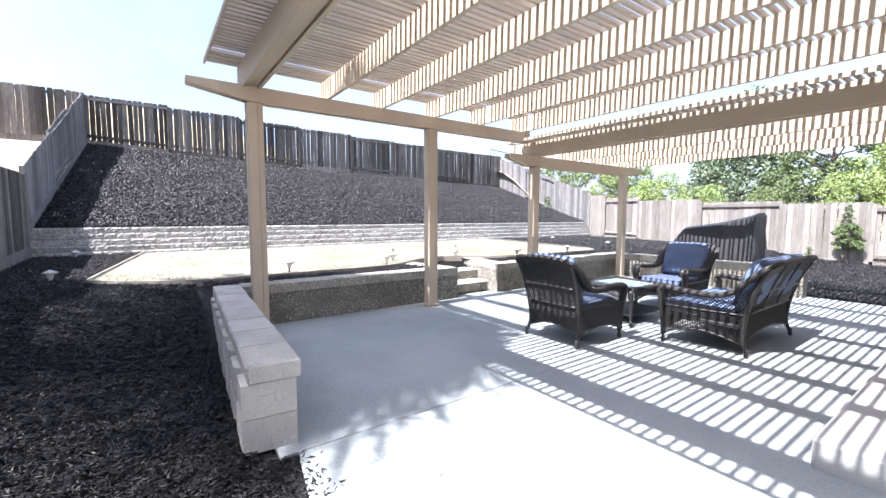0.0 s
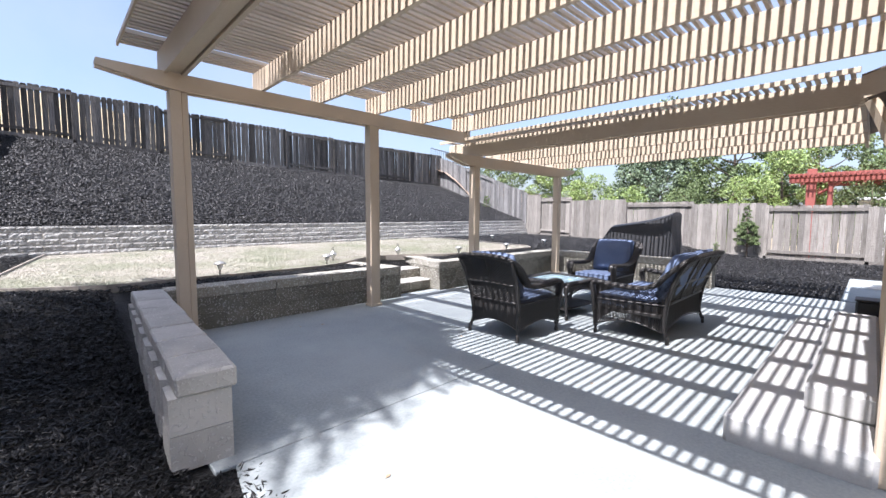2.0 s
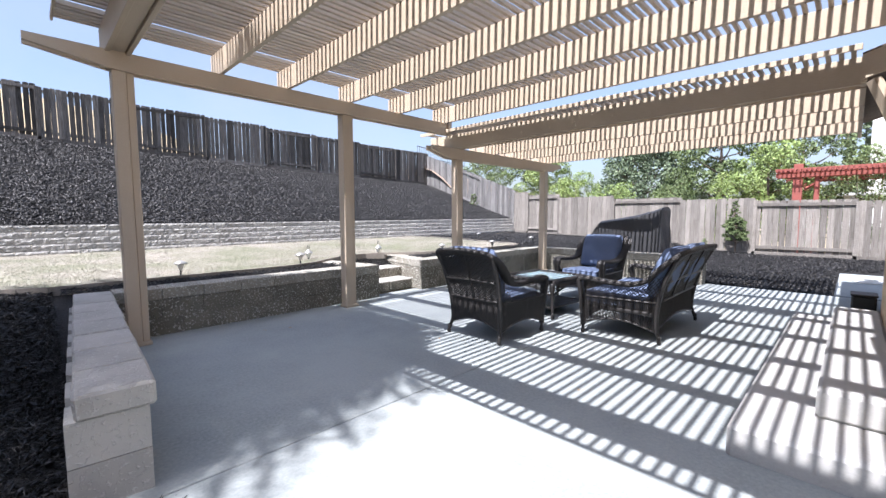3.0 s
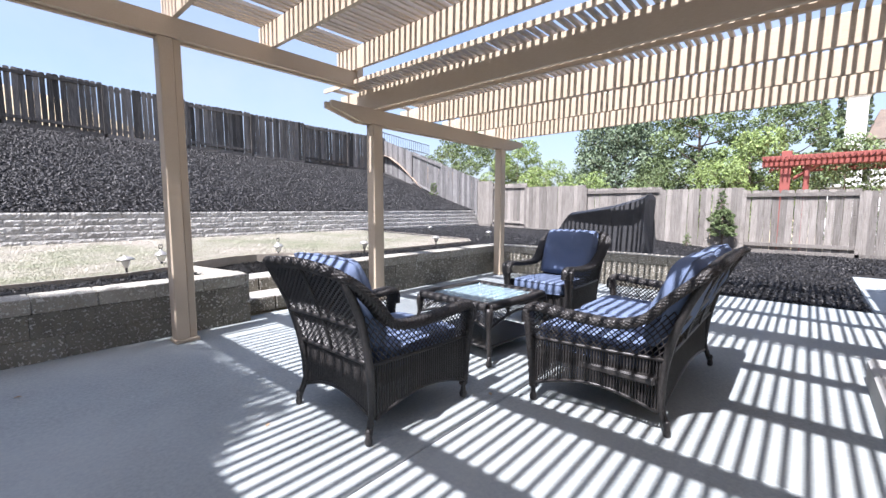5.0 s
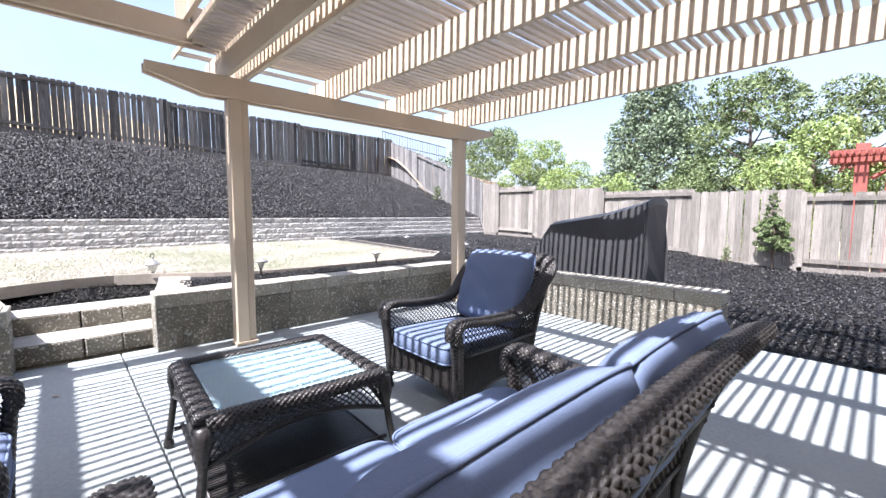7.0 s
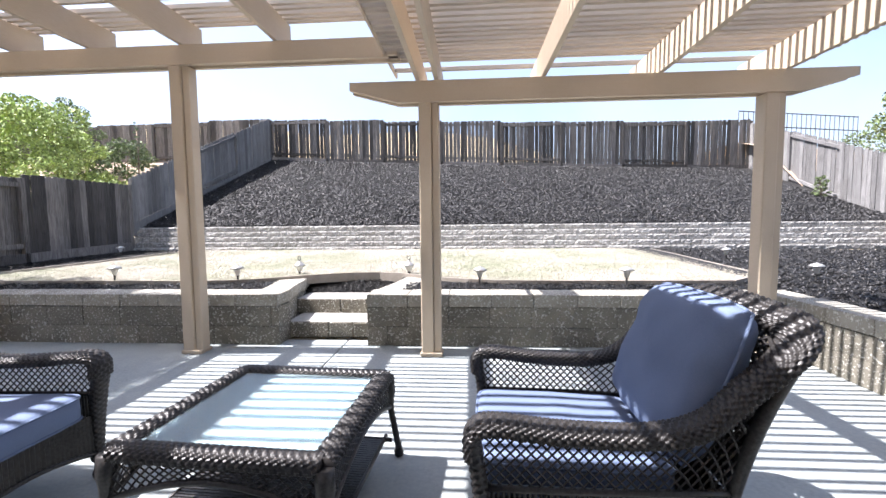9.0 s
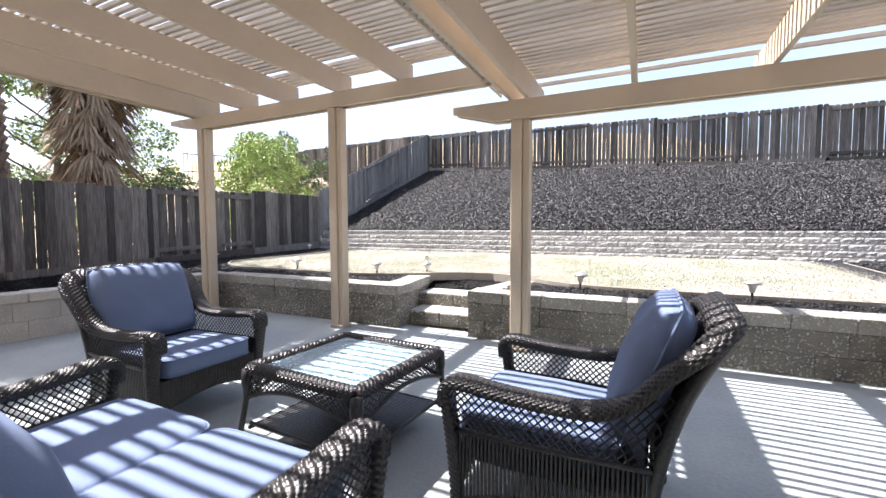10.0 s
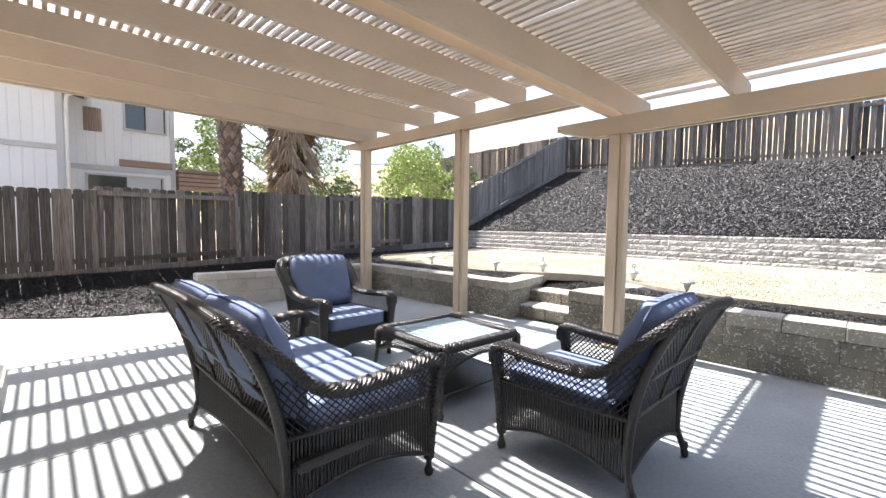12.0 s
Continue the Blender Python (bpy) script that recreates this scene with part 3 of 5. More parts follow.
# retaining wall under the bank: five courses of split-face block, each set back
bankwall = thing("wall_7", "grey split-face block retaining wall under the bank", "wall", kind="structure")
split = []
for sd in range(10):
    rg = random.Random(sd)
    s = Shape()
    cols, rows_ = 11, 4
    for j in range(rows_ + 1):
        for i in range(cols + 1):
            edge = i in (0, cols) or j in (0, rows_)
            s.v.append((0.0012 + i * (0.4426 / cols), (0.005 if edge else rg.uniform(-0.016, 0.003)), 0.002 + j * (0.115 / rows_)))
    for j in range(rows_):
        for i in range(cols):
            a = j * (cols + 1) + i
            s.f.append((a, a + 1, a + cols + 2, a + cols + 1))
    n0 = len(s.v)
    s.v += [(0.003, 0.2, 0.002), (0.442, 0.2, 0.002), (0.442, 0.2, 0.117), (0.003, 0.2, 0.117)]
    tl, tr = rows_ * (cols + 1), rows_ * (cols + 1) + cols
    s.f += [tuple([*range(tl, tr + 1), n0 + 2, n0 + 3]), (tr, cols, n0 + 1, n0 + 2), (0, tl, n0 + 3, n0)]
    split.append(s.mesh("block", SPLIT))
for r in range(5):
    k = 0
    x = -1.62 + (0.22 if r % 2 else 0)
    while x < 15.6:
        part("block", split[RNG.randrange(10)], SPLIT, bankwall, at=pose(x, BANK_Y - 0.21 + 0.055 * r + RNG.uniform(-0.004, 0.004), 0.53 + 0.118 * r, 0, 0, RNG.uniform(-0.4, 0.4)))
        x, k = x + 0.445, k + 1

# ---- wicker furniture ----
def smooth_path(pts, n):
    """A Catmull-Rom curve through points."""
    pts = [Vector(p) for p in pts]
    ext = [2 * pts[0] - pts[1], *pts, 2 * pts[-1] - pts[-2]]
    out = []
    for k in range(n + 1):
        t = k / n * (len(pts) - 1)
        i = min(int(t), len(pts) - 2)
        f = t - i
        a, b, c, d = ext[i : i + 4]
        out.append(0.5 * (2 * b + (c - a) * f + (2 * a - 5 * b + 4 * c - d) * f * f + (3 * b - a - 3 * c + d) * f ** 3))
    return out


def woven_band(s, pts, width, thick, side, n=70, m=18, strand=0.022, relief=0.0045, face=None):
    """A rolled band of basket weave swept along a curve; side is the way across it, or face the way that its broad side looks."""
    path = smooth_path(pts, n)
    side = Vector(side).normalized()
    base, along = len(s.v), 0.0
    for i, p in enumerate(path):
        t = (path[min(i + 1, n)] - path[max(i - 1, 0)]).normalized()
        if i:
            along += (path[i] - path[i - 1]).length
        if face is None:
            across = (side - t * side.dot(t)).normalized()
            up = across.cross(t)
            if up.z < -0.2:
                up = -up
        else:
            across = t.cross(Vector(face)).normalized()
            up = across.cross(t)
        f = i / n
        w = (width if not callable(width) else width(f)) / 2
        h = thick / 2
        for k in range(m):
            a = 2 * math.pi * k / m
            ca, sa = math.cos(a), math.sin(a)
            ex = math.copysign(abs(ca) ** 0.75, ca)
            ez = math.copysign(abs(sa) ** 0.75, sa)
            wave = math.sin(math.pi * along / strand + (math.pi if k // 2 % 2 else 0))
            weave = math.copysign(abs(wave) ** 0.6, wave) * relief
            s.v.append(tuple(p + across * ex * (w + weave) + up * ez * (h + weave)))
    for i in range(n):
        for k in range(m):
            a, b = base + i * m + k, base + i * m + (k + 1) % m
            s.f.append((a, b, b + m, a + m))
    s.f.append(tuple(base + k for k in range(m))[::-1])
    s.f.append(tuple(base + n * m + k for k in range(m)))
    return s


def lattice(s, fn, length, height, cell=0.034, r=0.0036, segs=4):
    """Diamond lattice of thin strands on a surface fn(u, v), with a strand along each border."""
    nu = max(2, round(length / cell))
    rise = height / cell
    for k in range(-math.ceil(rise), nu + 1):
        for sign in (1, -1):
            # each strand climbs one height while it goes on by that many cells
            a0, a1 = k / nu, (k + rise) / nu
            if a1 <= 0 or a0 >= 1:
                continue
            t0, t1 = max(0.0, -a0 / (a1 - a0)), min(1.0, (1 - a0) / (a1 - a0))
            if t1 - t0 < 0.05:
                continue
            pts = []
            for j in range(segs + 1):
                t = lerp(t0, t1, j / segs)
                v = t if sign > 0 else 1 - t
                pts.append(fn(lerp(a0, a1, t), v))
            s.tube(pts, r, 4, False)
    return s


def ribbed(s, fn, length, pitch=0.02, depth=0.006, rows=6):
    """A closed wall of upright round canes on a surface fn(u, v)."""
    cols = max(6, round(length / pitch) * 4)
    base = len(s.v)
    for i in range(cols + 1):
        u = i / cols
        du = Vector(fn(min(1, u + 0.01), 0.5)) - Vector(fn(max(0, u - 0.01), 0.5))
        out = Vector((du.y, -du.x, 0)).normalized()
        for j in range(rows + 1):
            s.v.append(tuple(Vector(fn(u, j / rows)) + out * depth * math.cos(math.pi * i / 2)))
    for i in range(cols):
        for j in range(rows):
            a = base + i * (rows + 1) + j
            s.f.append((a, a + rows + 1, a + rows + 2, a + 1))
    return s


SQUAT = Matrix.Diagonal((1, 0.92, 0.97, 1))


def wicker_seat(name, label, category, a, rear, at):
    """An armchair or a settee: a is half its width over the arms, rear half the width over the back legs."""
    it = thing(name, label, category, at @ SQUAT, "wicker patio set")
    hf, hr = a - 0.045, rear
    for sx in (1, -1):
        stile = [(sx * (hr + 0.02), -0.45, 0.05), (sx * hr, -0.41, 0.2), (sx * (hr + 0.01), -0.43, 0.42), (sx * (hr + 0.03), -0.50, 0.68), (sx * (hr + 0.04), -0.615, 0.915)]
        part("back_leg", Shape().tube(smooth_path(stile, 14), [0.019] * 4 + [0.024] * 11, 8), WICKER, it, smooth=True)
        part("foot", Shape().lathe([(0.014, 0), (0.02, 0.008), (0.022, 0.03), (0.016, 0.05), (0.019, 0.075), (0.015, 0.09)], 10, (sx * (hr + 0.022), -0.455, 0)), WICKER, it, smooth=True)
        post = Shape()
        woven_band(post, [(sx * hf, 0.36, 0.09), (sx * hf, 0.37, 0.25), (sx * (hf + 0.005), 0.385, 0.42), (sx * (hf + 0.01), 0.41, 0.60)], lambda f: 0.045 + 0.05 * f, 0.05, (1, 0, 0), 150, 24, 0.0125, 0.0035)
        part("front_leg", post, WICKER, it, smooth=True)
        part("foot", Shape().lathe([(0.016, 0), (0.024, 0.01), (0.026, 0.03), (0.018, 0.05), (0.015, 0.075), (0.02, 0.1), (0.018, 0.14)], 10, (sx * hf, 0.36, 0)), WICKER, it, smooth=True)
        def side_at(u, v, sx=sx):
            y = lerp(0.37, -0.44, u)
            top = 0.59 + 0.13 * step(0.66, 1.0, u)
            return Vector((sx * (lerp(hf + 0.012, hr + 0.015, u) + 0.012 * math.sin(math.pi * u)), y - 0.10 * v * step(0.6, 1, u), lerp(0.425, top, v)))

        tagged(part("side_lattice", lattice(Shape(), side_at, 0.82, 0.17), WICKER, it), kind="stuff")
        part("side_rail", Shape().tube([side_at(u / 8, 0) for u in range(9)], 0.012, 6), WICKER, it, smooth=True)

        def skirt_at(u, v, sx=sx):
            return Vector((sx * (lerp(hf + 0.01, hr + 0.012, u) + 0.012 * math.sin(math.pi * u)), lerp(0.36, -0.40, u), lerp(0.12 + 0.085 * math.sin(math.pi * u), 0.425, v)))

        sk = Shape()
        for k in range(45):
            sk.tube([skirt_at(k / 44, v / 3) for v in range(4)], 0.0068, 5, False)
        tagged(part("side_skirt", sk, WICKER, it, smooth=True), kind="stuff")
        part("side_hem", Shape().tube([skirt_at(u / 14, 0) for u in range(15)], 0.011, 6), WICKER, it, smooth=True)

    def front_at(u, v):
        return Vector((lerp(-hf, hf, u), 0.372, lerp(0.13 + 0.075 * math.sin(math.pi * u), 0.335, v)))

    def rear_at(u, v):
        return Vector((lerp(hr, -hr, u), -0.405 - 0.01 * (1 - v), lerp(0.13 + 0.08 * math.sin(math.pi * u), 0.43, v)))

    def back_at(u, v):
        return Vector((lerp(-1, 1, u) * (hr + 0.04 * v), lerp(-0.42, -0.615, v ** 1.25), lerp(0.43, 0.91 + 0.02 * math.sin(math.pi * u), v)))

    part("front_skirt", ribbed(Shape(), front_at, 2 * hf), WICKER, it, smooth=True)
    part("front_hem", Shape().tube([front_at(u / 14, 0) for u in range(15)], 0.011, 6), WICKER, it, smooth=True)
    part("rear_skirt", ribbed(Shape(), rear_at, 2 * hr), WICKER, it, smooth=True)
    part("rear_hem", Shape().tube([rear_at(u / 14, 0) for u in range(15)], 0.011, 6), WICKER, it, smooth=True)
    tagged(part("back_panel", lattice(Shape(), back_at, 2 * hr, 0.6, 0.036, 0.0082, 6), WICKER, it), kind="stuff")
    for v in (0.0, 0.42):
        part("back_rail", Shape().tube([back_at(u / 8, v) - Vector((0, 0.008, 0)) for u in range(9)], 0.013, 6), WICKER, it, smooth=True)
    for u in ((0.5,) if a < 0.6 else (0.33, 0.67)):
        part("back_stay", Shape().tube([back_at(u, v / 6) - Vector((0, 0.01, 0)) for v in range(7)], 0.011, 6), WICKER, it, smooth=True)
    # one rolled rim: up from the front of one arm, over the back and down to the other
    half = [(a - 0.05, 0.415, 0.52), (a - 0.05, 0.41, 0.595), (a - 0.05, 0.34, 0.622), (a - 0.055, 0.12, 0.603), (a - 0.06, -0.16, 0.60), (lerp(a - 0.06, hr + 0.06, 0.4), -0.32, 0.65),
            (lerp(a - 0.06, hr + 0.06, 0.75), -0.43, 0.76), (hr + 0.05, -0.55, 0.87), (hr - 0.02, -0.62, 0.93)]
    over = [(x * (hr - 0.02), -0.625, 0.93 + 0.022 * (1 - x * x)) for x in (0.6, 0.2, -0.2, -0.6)]
    rim = half + over + [(-x, y, z) for x, y, z in reversed(half)]
    part("armrest_rim", woven_band(Shape(), rim, 0.112, 0.048, (1, 0, 0), 1150 + round(700 * hr), 44, 0.0145, 0.0052, (0, 0.42, 0.9)), WICKER, it, smooth=True)
    part("seat_deck", Shape().cbox(-hf + 0.02, hf - 0.02, -0.39, 0.35, 0.285, 0.33, 0.01), WICKER, it)
    return it


def cushion_shape(w, d, h, n=5.0, puff=0.25, seed=0, wrinkle=0.006):
    """A stuffed cushion: a rounded slab that thins towards its seams."""
    s, g = Shape(), 18
    index = {}
    for top in (1, -1):
        for j in range(g + 1):
            for i in range(g + 1):
                u, v = 2 * i / g - 1, 2 * j / g - 1
                rim = i in (0, g) or j in (0, g)
                if rim and (i, j) in index:
                    index[i, j, top] = index[i, j]
                    continue
                fall = ((1 - abs(u) ** n) * (1 - abs(v) ** n)) ** puff if not rim else 0.0
                round_ = 1 - 0.06 * (abs(u) * abs(v)) ** 3
                z = top * h / 2 * fall
                z += top * wrinkle * noise.noise(Vector((u * 2.5 + seed, v * 2.5, top))) * (0 if rim else 1)
                s.v.append((u * w / 2 * round_, v * d / 2 * round_, z))
                index[i, j, top] = len(s.v) - 1
                if rim:
                    index[i, j] = len(s.v) - 1
        for j in range(g):
            for i in range(g):
                q = [index[i, j, top], index[i + 1, j, top], index[i + 1, j + 1, top], index[i, j + 1, top]]
                s.f.append(tuple(q if top > 0 else q[::-1]))
    return s


def piping(w, d, z=0.0, r=0.006):
    pts = []
    for k in range(49):
        t = k / 48 * 4
        e, f = int(t) % 4, 2 * (t - int(t)) - 1
        u, v = ((f, -1), (1, f), (-f, 1), (-1, -f))[e]
        m = 1 - 0.06 * (abs(u) * abs(v)) ** 3
        pts.append((u * w / 2 * m, v * d / 2 * m, z))
    return Shape().tube(pts, r, 6, False)


def seat_cushion(label, w, d, at, seed):
    it = thing("seat_cushion", label, "cushion", at, "blue patio cushions")
    s = Shape()
    h, g = 0.115, 20
    rows = [(-0.5, 0.90), (-0.5, 0.965), (-0.40, 0.995), (0.0, 1.0), (0.40, 0.995), (0.5, 0.965), (0.53, 0.90), (0.56, 0.7), (0.575, 0.4), (0.58, 0.05)]
    loop = []
    for k in range(64):
        t = 2 * math.pi * k / 64
        c, e = math.cos(t), math.sin(t)
        loop.append((math.copysign(abs(c) ** 0.22, c), math.copysign(abs(e) ** 0.22, e)))
    for z, m in rows:
        for u, v in loop:
            dz = 0.006 * noise.noise(Vector((u * m * 2 + seed, v * m * 2, z)))
            s.v.append((u * m * w / 2, v * m * d / 2, h * z + dz))
    for j in range(len(rows) - 1):
        for k in range(64):
            a, b = j * 64 + k, j * 64 + (k + 1) % 64
            s.f.append((a, b, b + 64, a + 64))
    s.f.append(tuple(range(64))[::-1])
    s.f.append(tuple((len(rows) - 1) * 64 + k for k in range(64)))
    part("cover", s, BLUE, it, smooth=True)
    for z in (-0.42, 0.42):
        part("piping", Shape().tube([(u * w / 2, v * d / 2, h * z) for u, v in loop + loop[:1]], 0.005, 6, False), BLUE, it, smooth=True)
    return it


def back_cushion(label, w, hgt, at, seed):
    it = thing("back_cushion", label, "cushion", at, "blue patio cushions")
    part("cover", cushion_shape(w, hgt, 0.20, 3.4, 0.42, seed, 0.018), BLUE, it, smooth=True)
    part("piping", piping(w, hgt), BLUE, it, smooth=True)
    return it


def furnish(m, cushions, width, seed):
    """The cushions of one seat, at its pose m."""
    for k in range(cushions):
        x = (k - (cushions - 1) / 2) * width
        seat_cushion("blue cloth seat cushion striped by the roof's shade", width - 0.008, 0.65, m @ pose(x, 0.05, 0.385, 1.5, 0, 0), seed + k)
        back_cushion("plump blue cloth back cushion leaning on the wicker", width + 0.03, 0.54, m @ pose(x + RNG.uniform(-0.01, 0.01), (-0.355 if cushions == 1 else -0.39), 0.705, 111, 0, RNG.uniform(-2, 2)), seed + k)


CHAIR_A, CHAIR_B, SETTEE = pose(4.425, 3.63, 0, 0, 0, -90), pose(6.958, 3.758, 0, 0, 0, 88), pose(5.775, 2.59, 0, 0, 0, 0.3)
chair = wicker_seat("armchair", "dark brown wicker armchair with blue cushions on the patio", "armchair", 0.405, 0.32, CHAIR_A)
copy_thing(chair, CHAIR_B)
wicker_seat("loveseat", "dark brown wicker loveseat with four blue cushions", "loveseat", 0.79, 0.645, SETTEE)
furnish(CHAIR_A, 1, 0.60, 3)
furnish(CHAIR_B, 1, 0.60, 11)
furnish(SETTEE, 2, 0.665, 21)

table = thing("coffee_table", "square dark wicker coffee table with a frosted glass top", "table", pose(5.729, 3.835, 0, 0, 0, -3.5), "wicker patio set")
TH = 0.41
for k in range(4):
    turn = Matrix.Rotation(math.pi / 2 * k, 4, "Z")
    rim = [turn @ Vector((lerp(-TH + 0.03, TH - 0.03, u / 6), -TH + 0.035, 0.445)) for u in range(7)]
    part("rim", woven_band(Shape(), rim, 0.085, 0.055, turn @ Vector((0, 1, 0)), 300, 36, 0.0145, 0.0048), WICKER, table, smooth=True)

    def apron(u, v, turn=turn):
        return turn @ Vector((lerp(-TH + 0.02, TH - 0.02, u), -TH + 0.01, lerp(0.285 + 0.085 * math.sin(math.pi * u), 0.43, v)))

    tagged(part("apron", lattice(Shape(), apron, 0.80, 0.12, 0.036), WICKER, table), kind="stuff")
    part("apron_hem", Shape().tube([apron(u / 14, 0) for u in range(15)], 0.012, 6), WICKER, table, smooth=True)
    leg = [turn @ Vector(p) for p in ((-TH + 0.02, -TH + 0.02, 0.44), (-TH + 0.01, -TH + 0.01, 0.28), (-TH - 0.02, -TH - 0.02, 0.05))]
    part("leg", Shape().tube(smooth_path(leg, 8), [0.034] * 3 + [0.024] + [0.017] * 5, 8), WICKER, table, smooth=True)
    f = turn @ Vector((-TH - 0.021, -TH - 0.021, 0))
    part("foot", Shape().lathe([(0.014, 0), (0.024, 0.01), (0.026, 0.03), (0.017, 0.052), (0.015, 0.08)], 10, f), WICKER, table, smooth=True)
part("glass_top", Shape().cbox(-TH + 0.07, TH - 0.07, -TH + 0.07, TH - 0.07, 0.448, 0.456, 0.002), FROSTED, table, "pale frosted glass").visible_shadow = False
part("top_board", Shape().cbox(-TH + 0.06, TH - 0.06, -TH + 0.06, TH - 0.06, 0.425, 0.436, 0.002), TABLEBOARD, table, "pale board under the glass")
shelf = Shape()
SH = 0.37
for k in range(44):
    c = lerp(-SH, SH, k / 43)
    shelf.box(c - 0.0055, c + 0.0055, -SH, SH, 0.118, 0.122)
    shelf.box(-SH, SH, c - 0.0055, c + 0.0055, 0.122, 0.126)
tagged(part("shelf", shelf, WICKER, table), kind="stuff")
for k in range(4):
    turn = Matrix.Rotation(math.pi / 2 * k, 4, "Z")
    part("shelf_rail", Shape().tube([turn @ Vector((-TH, -SH, 0.12)), turn @ Vector((TH, -SH, 0.12))], 0.011, 6), WICKER, table, smooth=True)

# ---- fences ----
board_mesh = {}


def fence_board(material):
    if material.name not in board_mesh:
        w, h, c, t = 0.135, 1.0, 0.028, 0.018
        side = [(0, 0), (w, 0), (w, h - c * 0.55), (w - c, h), (c, h), (0, h - c * 0.55)]
        s = Shape()
        s.add([(x, 0, z) for x, z in side] + [(x, t, z) for x, z in side], [tuple(range(6)), tuple(range(11, 5, -1))] + [(i, 6 + i, 6 + (i + 1) % 6, (i + 1) % 6) for i in range(6)])
        board_mesh[material.name] = s.mesh("board", material)
    return board_mesh[material.name]


def fence(name, label, material, spans, faced=0, stepped=True, widths=(0.92, 1.0)):
    """Panels from post to post. spans: x, y, foot and top of each post; boards look to the left of the way along.
    In every second panel the rails stand before the boards."""
    it = thing(name, label, "fence", kind="structure")
    pitch = 0.137
    for k, ((x0, y0, f0, t0), (x1, y1, f1, t1)) in enumerate(zip(spans, spans[1:])):
        way = Vector((x1 - x0, y1 - y0, 0))
        length, rz = way.length, math.degrees(math.atan2(way.y, way.x))
        m = pose(x0, y0, 0, 0, 0, rz)
        rails_front = (k + faced) % 2 == 0
        yb = 0.03 if rails_front else -0.035
        count = round(length / pitch)
        for i in range(count):
            u = (i + 0.5) / count
            foot, top = lerp(f0, f1, u), lerp(t0, t1, u if not stepped else 0.5)
            h = top - foot - 0.12 + RNG.uniform(-0.008, 0.008)
            part("board", fence_board(material), material, it, at=m @ pose(i * length / count + RNG.uniform(-0.004, 0.004), yb + RNG.uniform(-0.004, 0.004), foot + 0.12, RNG.uniform(-0.4, 0.4), RNG.uniform(-0.6, 0.6), RNG.uniform(-1, 1)) @ Matrix.Diagonal((RNG.uniform(*widths), 1, h, 1)))
        mid = lerp(t0, t1, 0.5)
        ra, rb = (mid, mid) if stepped else (t0, t1)
        for drop, thick in ((0.16, 0.085), (None, 0.085)):
            za, zb = (ra - drop, rb - drop) if drop else (f0 + 0.22, f1 + 0.22)
            s = Shape()
            y0_, y1_ = (-0.022, 0.022)
            s.add([(0, y0_, za), (length, y0_, zb), (length, y1_, zb), (0, y1_, za), (0, y0_, za + thick), (length, y0_, zb + thick), (length, y1_, zb + thick), (0, y1_, za + thick)],
                  [(3, 2, 1, 0), (4, 5, 6, 7), (0, 1, 5, 4), (1, 2, 6, 5), (2, 3, 7, 6), (3, 0, 4, 7)])
            part("rail", s, material, it, at=m)
        s = Shape()
        s.add([(0, -0.045, f0 - 0.1), (length, -0.045, f1 - 0.1), (length, -0.01, f1 - 0.1), (0, -0.01, f0 - 0.1), (0, -0.045, f0 + 0.13), (length, -0.045, f1 + 0.13), (length, -0.01, f1 + 0.13), (0, -0.01, f0 + 0.13)],
              [(3, 2, 1, 0), (4, 5, 6, 7), (0, 1, 5, 4), (1, 2, 6, 5), (2, 3, 7, 6), (3, 0, 4, 7)])
        part("kickboard", s, material, it, at=m)
    for k, (x, y, f, t) in enumerate(spans):
        part("post", Shape().cbox(x - 0.045, x + 0.045, y - 0.045, y + 0.045, f - 0.2, t - 0.03, 0.006), material, it)
    return it


def stations(a, b, n, foot, top):
    """Posts along a line; foot and top each go from one value to another."""
    return [(lerp(a[0], b[0], k / n), lerp(a[1], b[1], k / n), lerp(*foot, k / n), lerp(*top, k / n)) for k in range(n + 1)]


left = [(FENCE_L, y, 0.30 + 0.035 * max(0, y - 1), 1.87 + 0.03 * (y - 2)) for y in (-3.2, -0.9, 2.2, 4.55, 6.75, 9.0, 11.3)]
fence("fence_1", "weathered wooden board fence with dog-eared tops, coloured dark as in shade", WOOD, left, 0, True, (0.93, 1.0))
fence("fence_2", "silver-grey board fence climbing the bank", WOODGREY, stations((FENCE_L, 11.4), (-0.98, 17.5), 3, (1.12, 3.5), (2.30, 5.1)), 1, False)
fence("fence_3", "weathered board fence along the top of the bank, coloured dark as in shade", WOOD, [(x, FENCE_B, 2.93 + 0.62 * crest(x) ** 1.3, 4.62 + 0.48 * crest(x) ** 1.5) for x in (lerp(-0.98, 16.4, k / 8) for k in range(9))], 0, True, (0.87, 0.98))
right = [(FENCE_R, y, 0.06 + 0.42 * step(3, 11, y), z) for y, z in ((11.35, 2.30), (10.7, 2.18), (9.25, 2.02), (7.06, 1.88), (4.86, 1.78), (2.92, 1.71), (0.8, 1.62), (-1.4, 1.6), (-3.5, 1.6))]
fence("fence_4", "weathered wooden board fence along the mulch bed, coloured as sunlit", WOODLIT, right, 1, True, (0.97, 1.02))
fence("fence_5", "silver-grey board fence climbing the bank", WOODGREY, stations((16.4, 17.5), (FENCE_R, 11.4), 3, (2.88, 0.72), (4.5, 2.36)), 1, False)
fence("fence_6", "dark board fence of the next garden up the slope", WOOD, stations((-12.5, FENCE_B + 0.05), (-1.1, FENCE_B), 5, (3.3, 3.6), (4.95, 5.12)), 1)

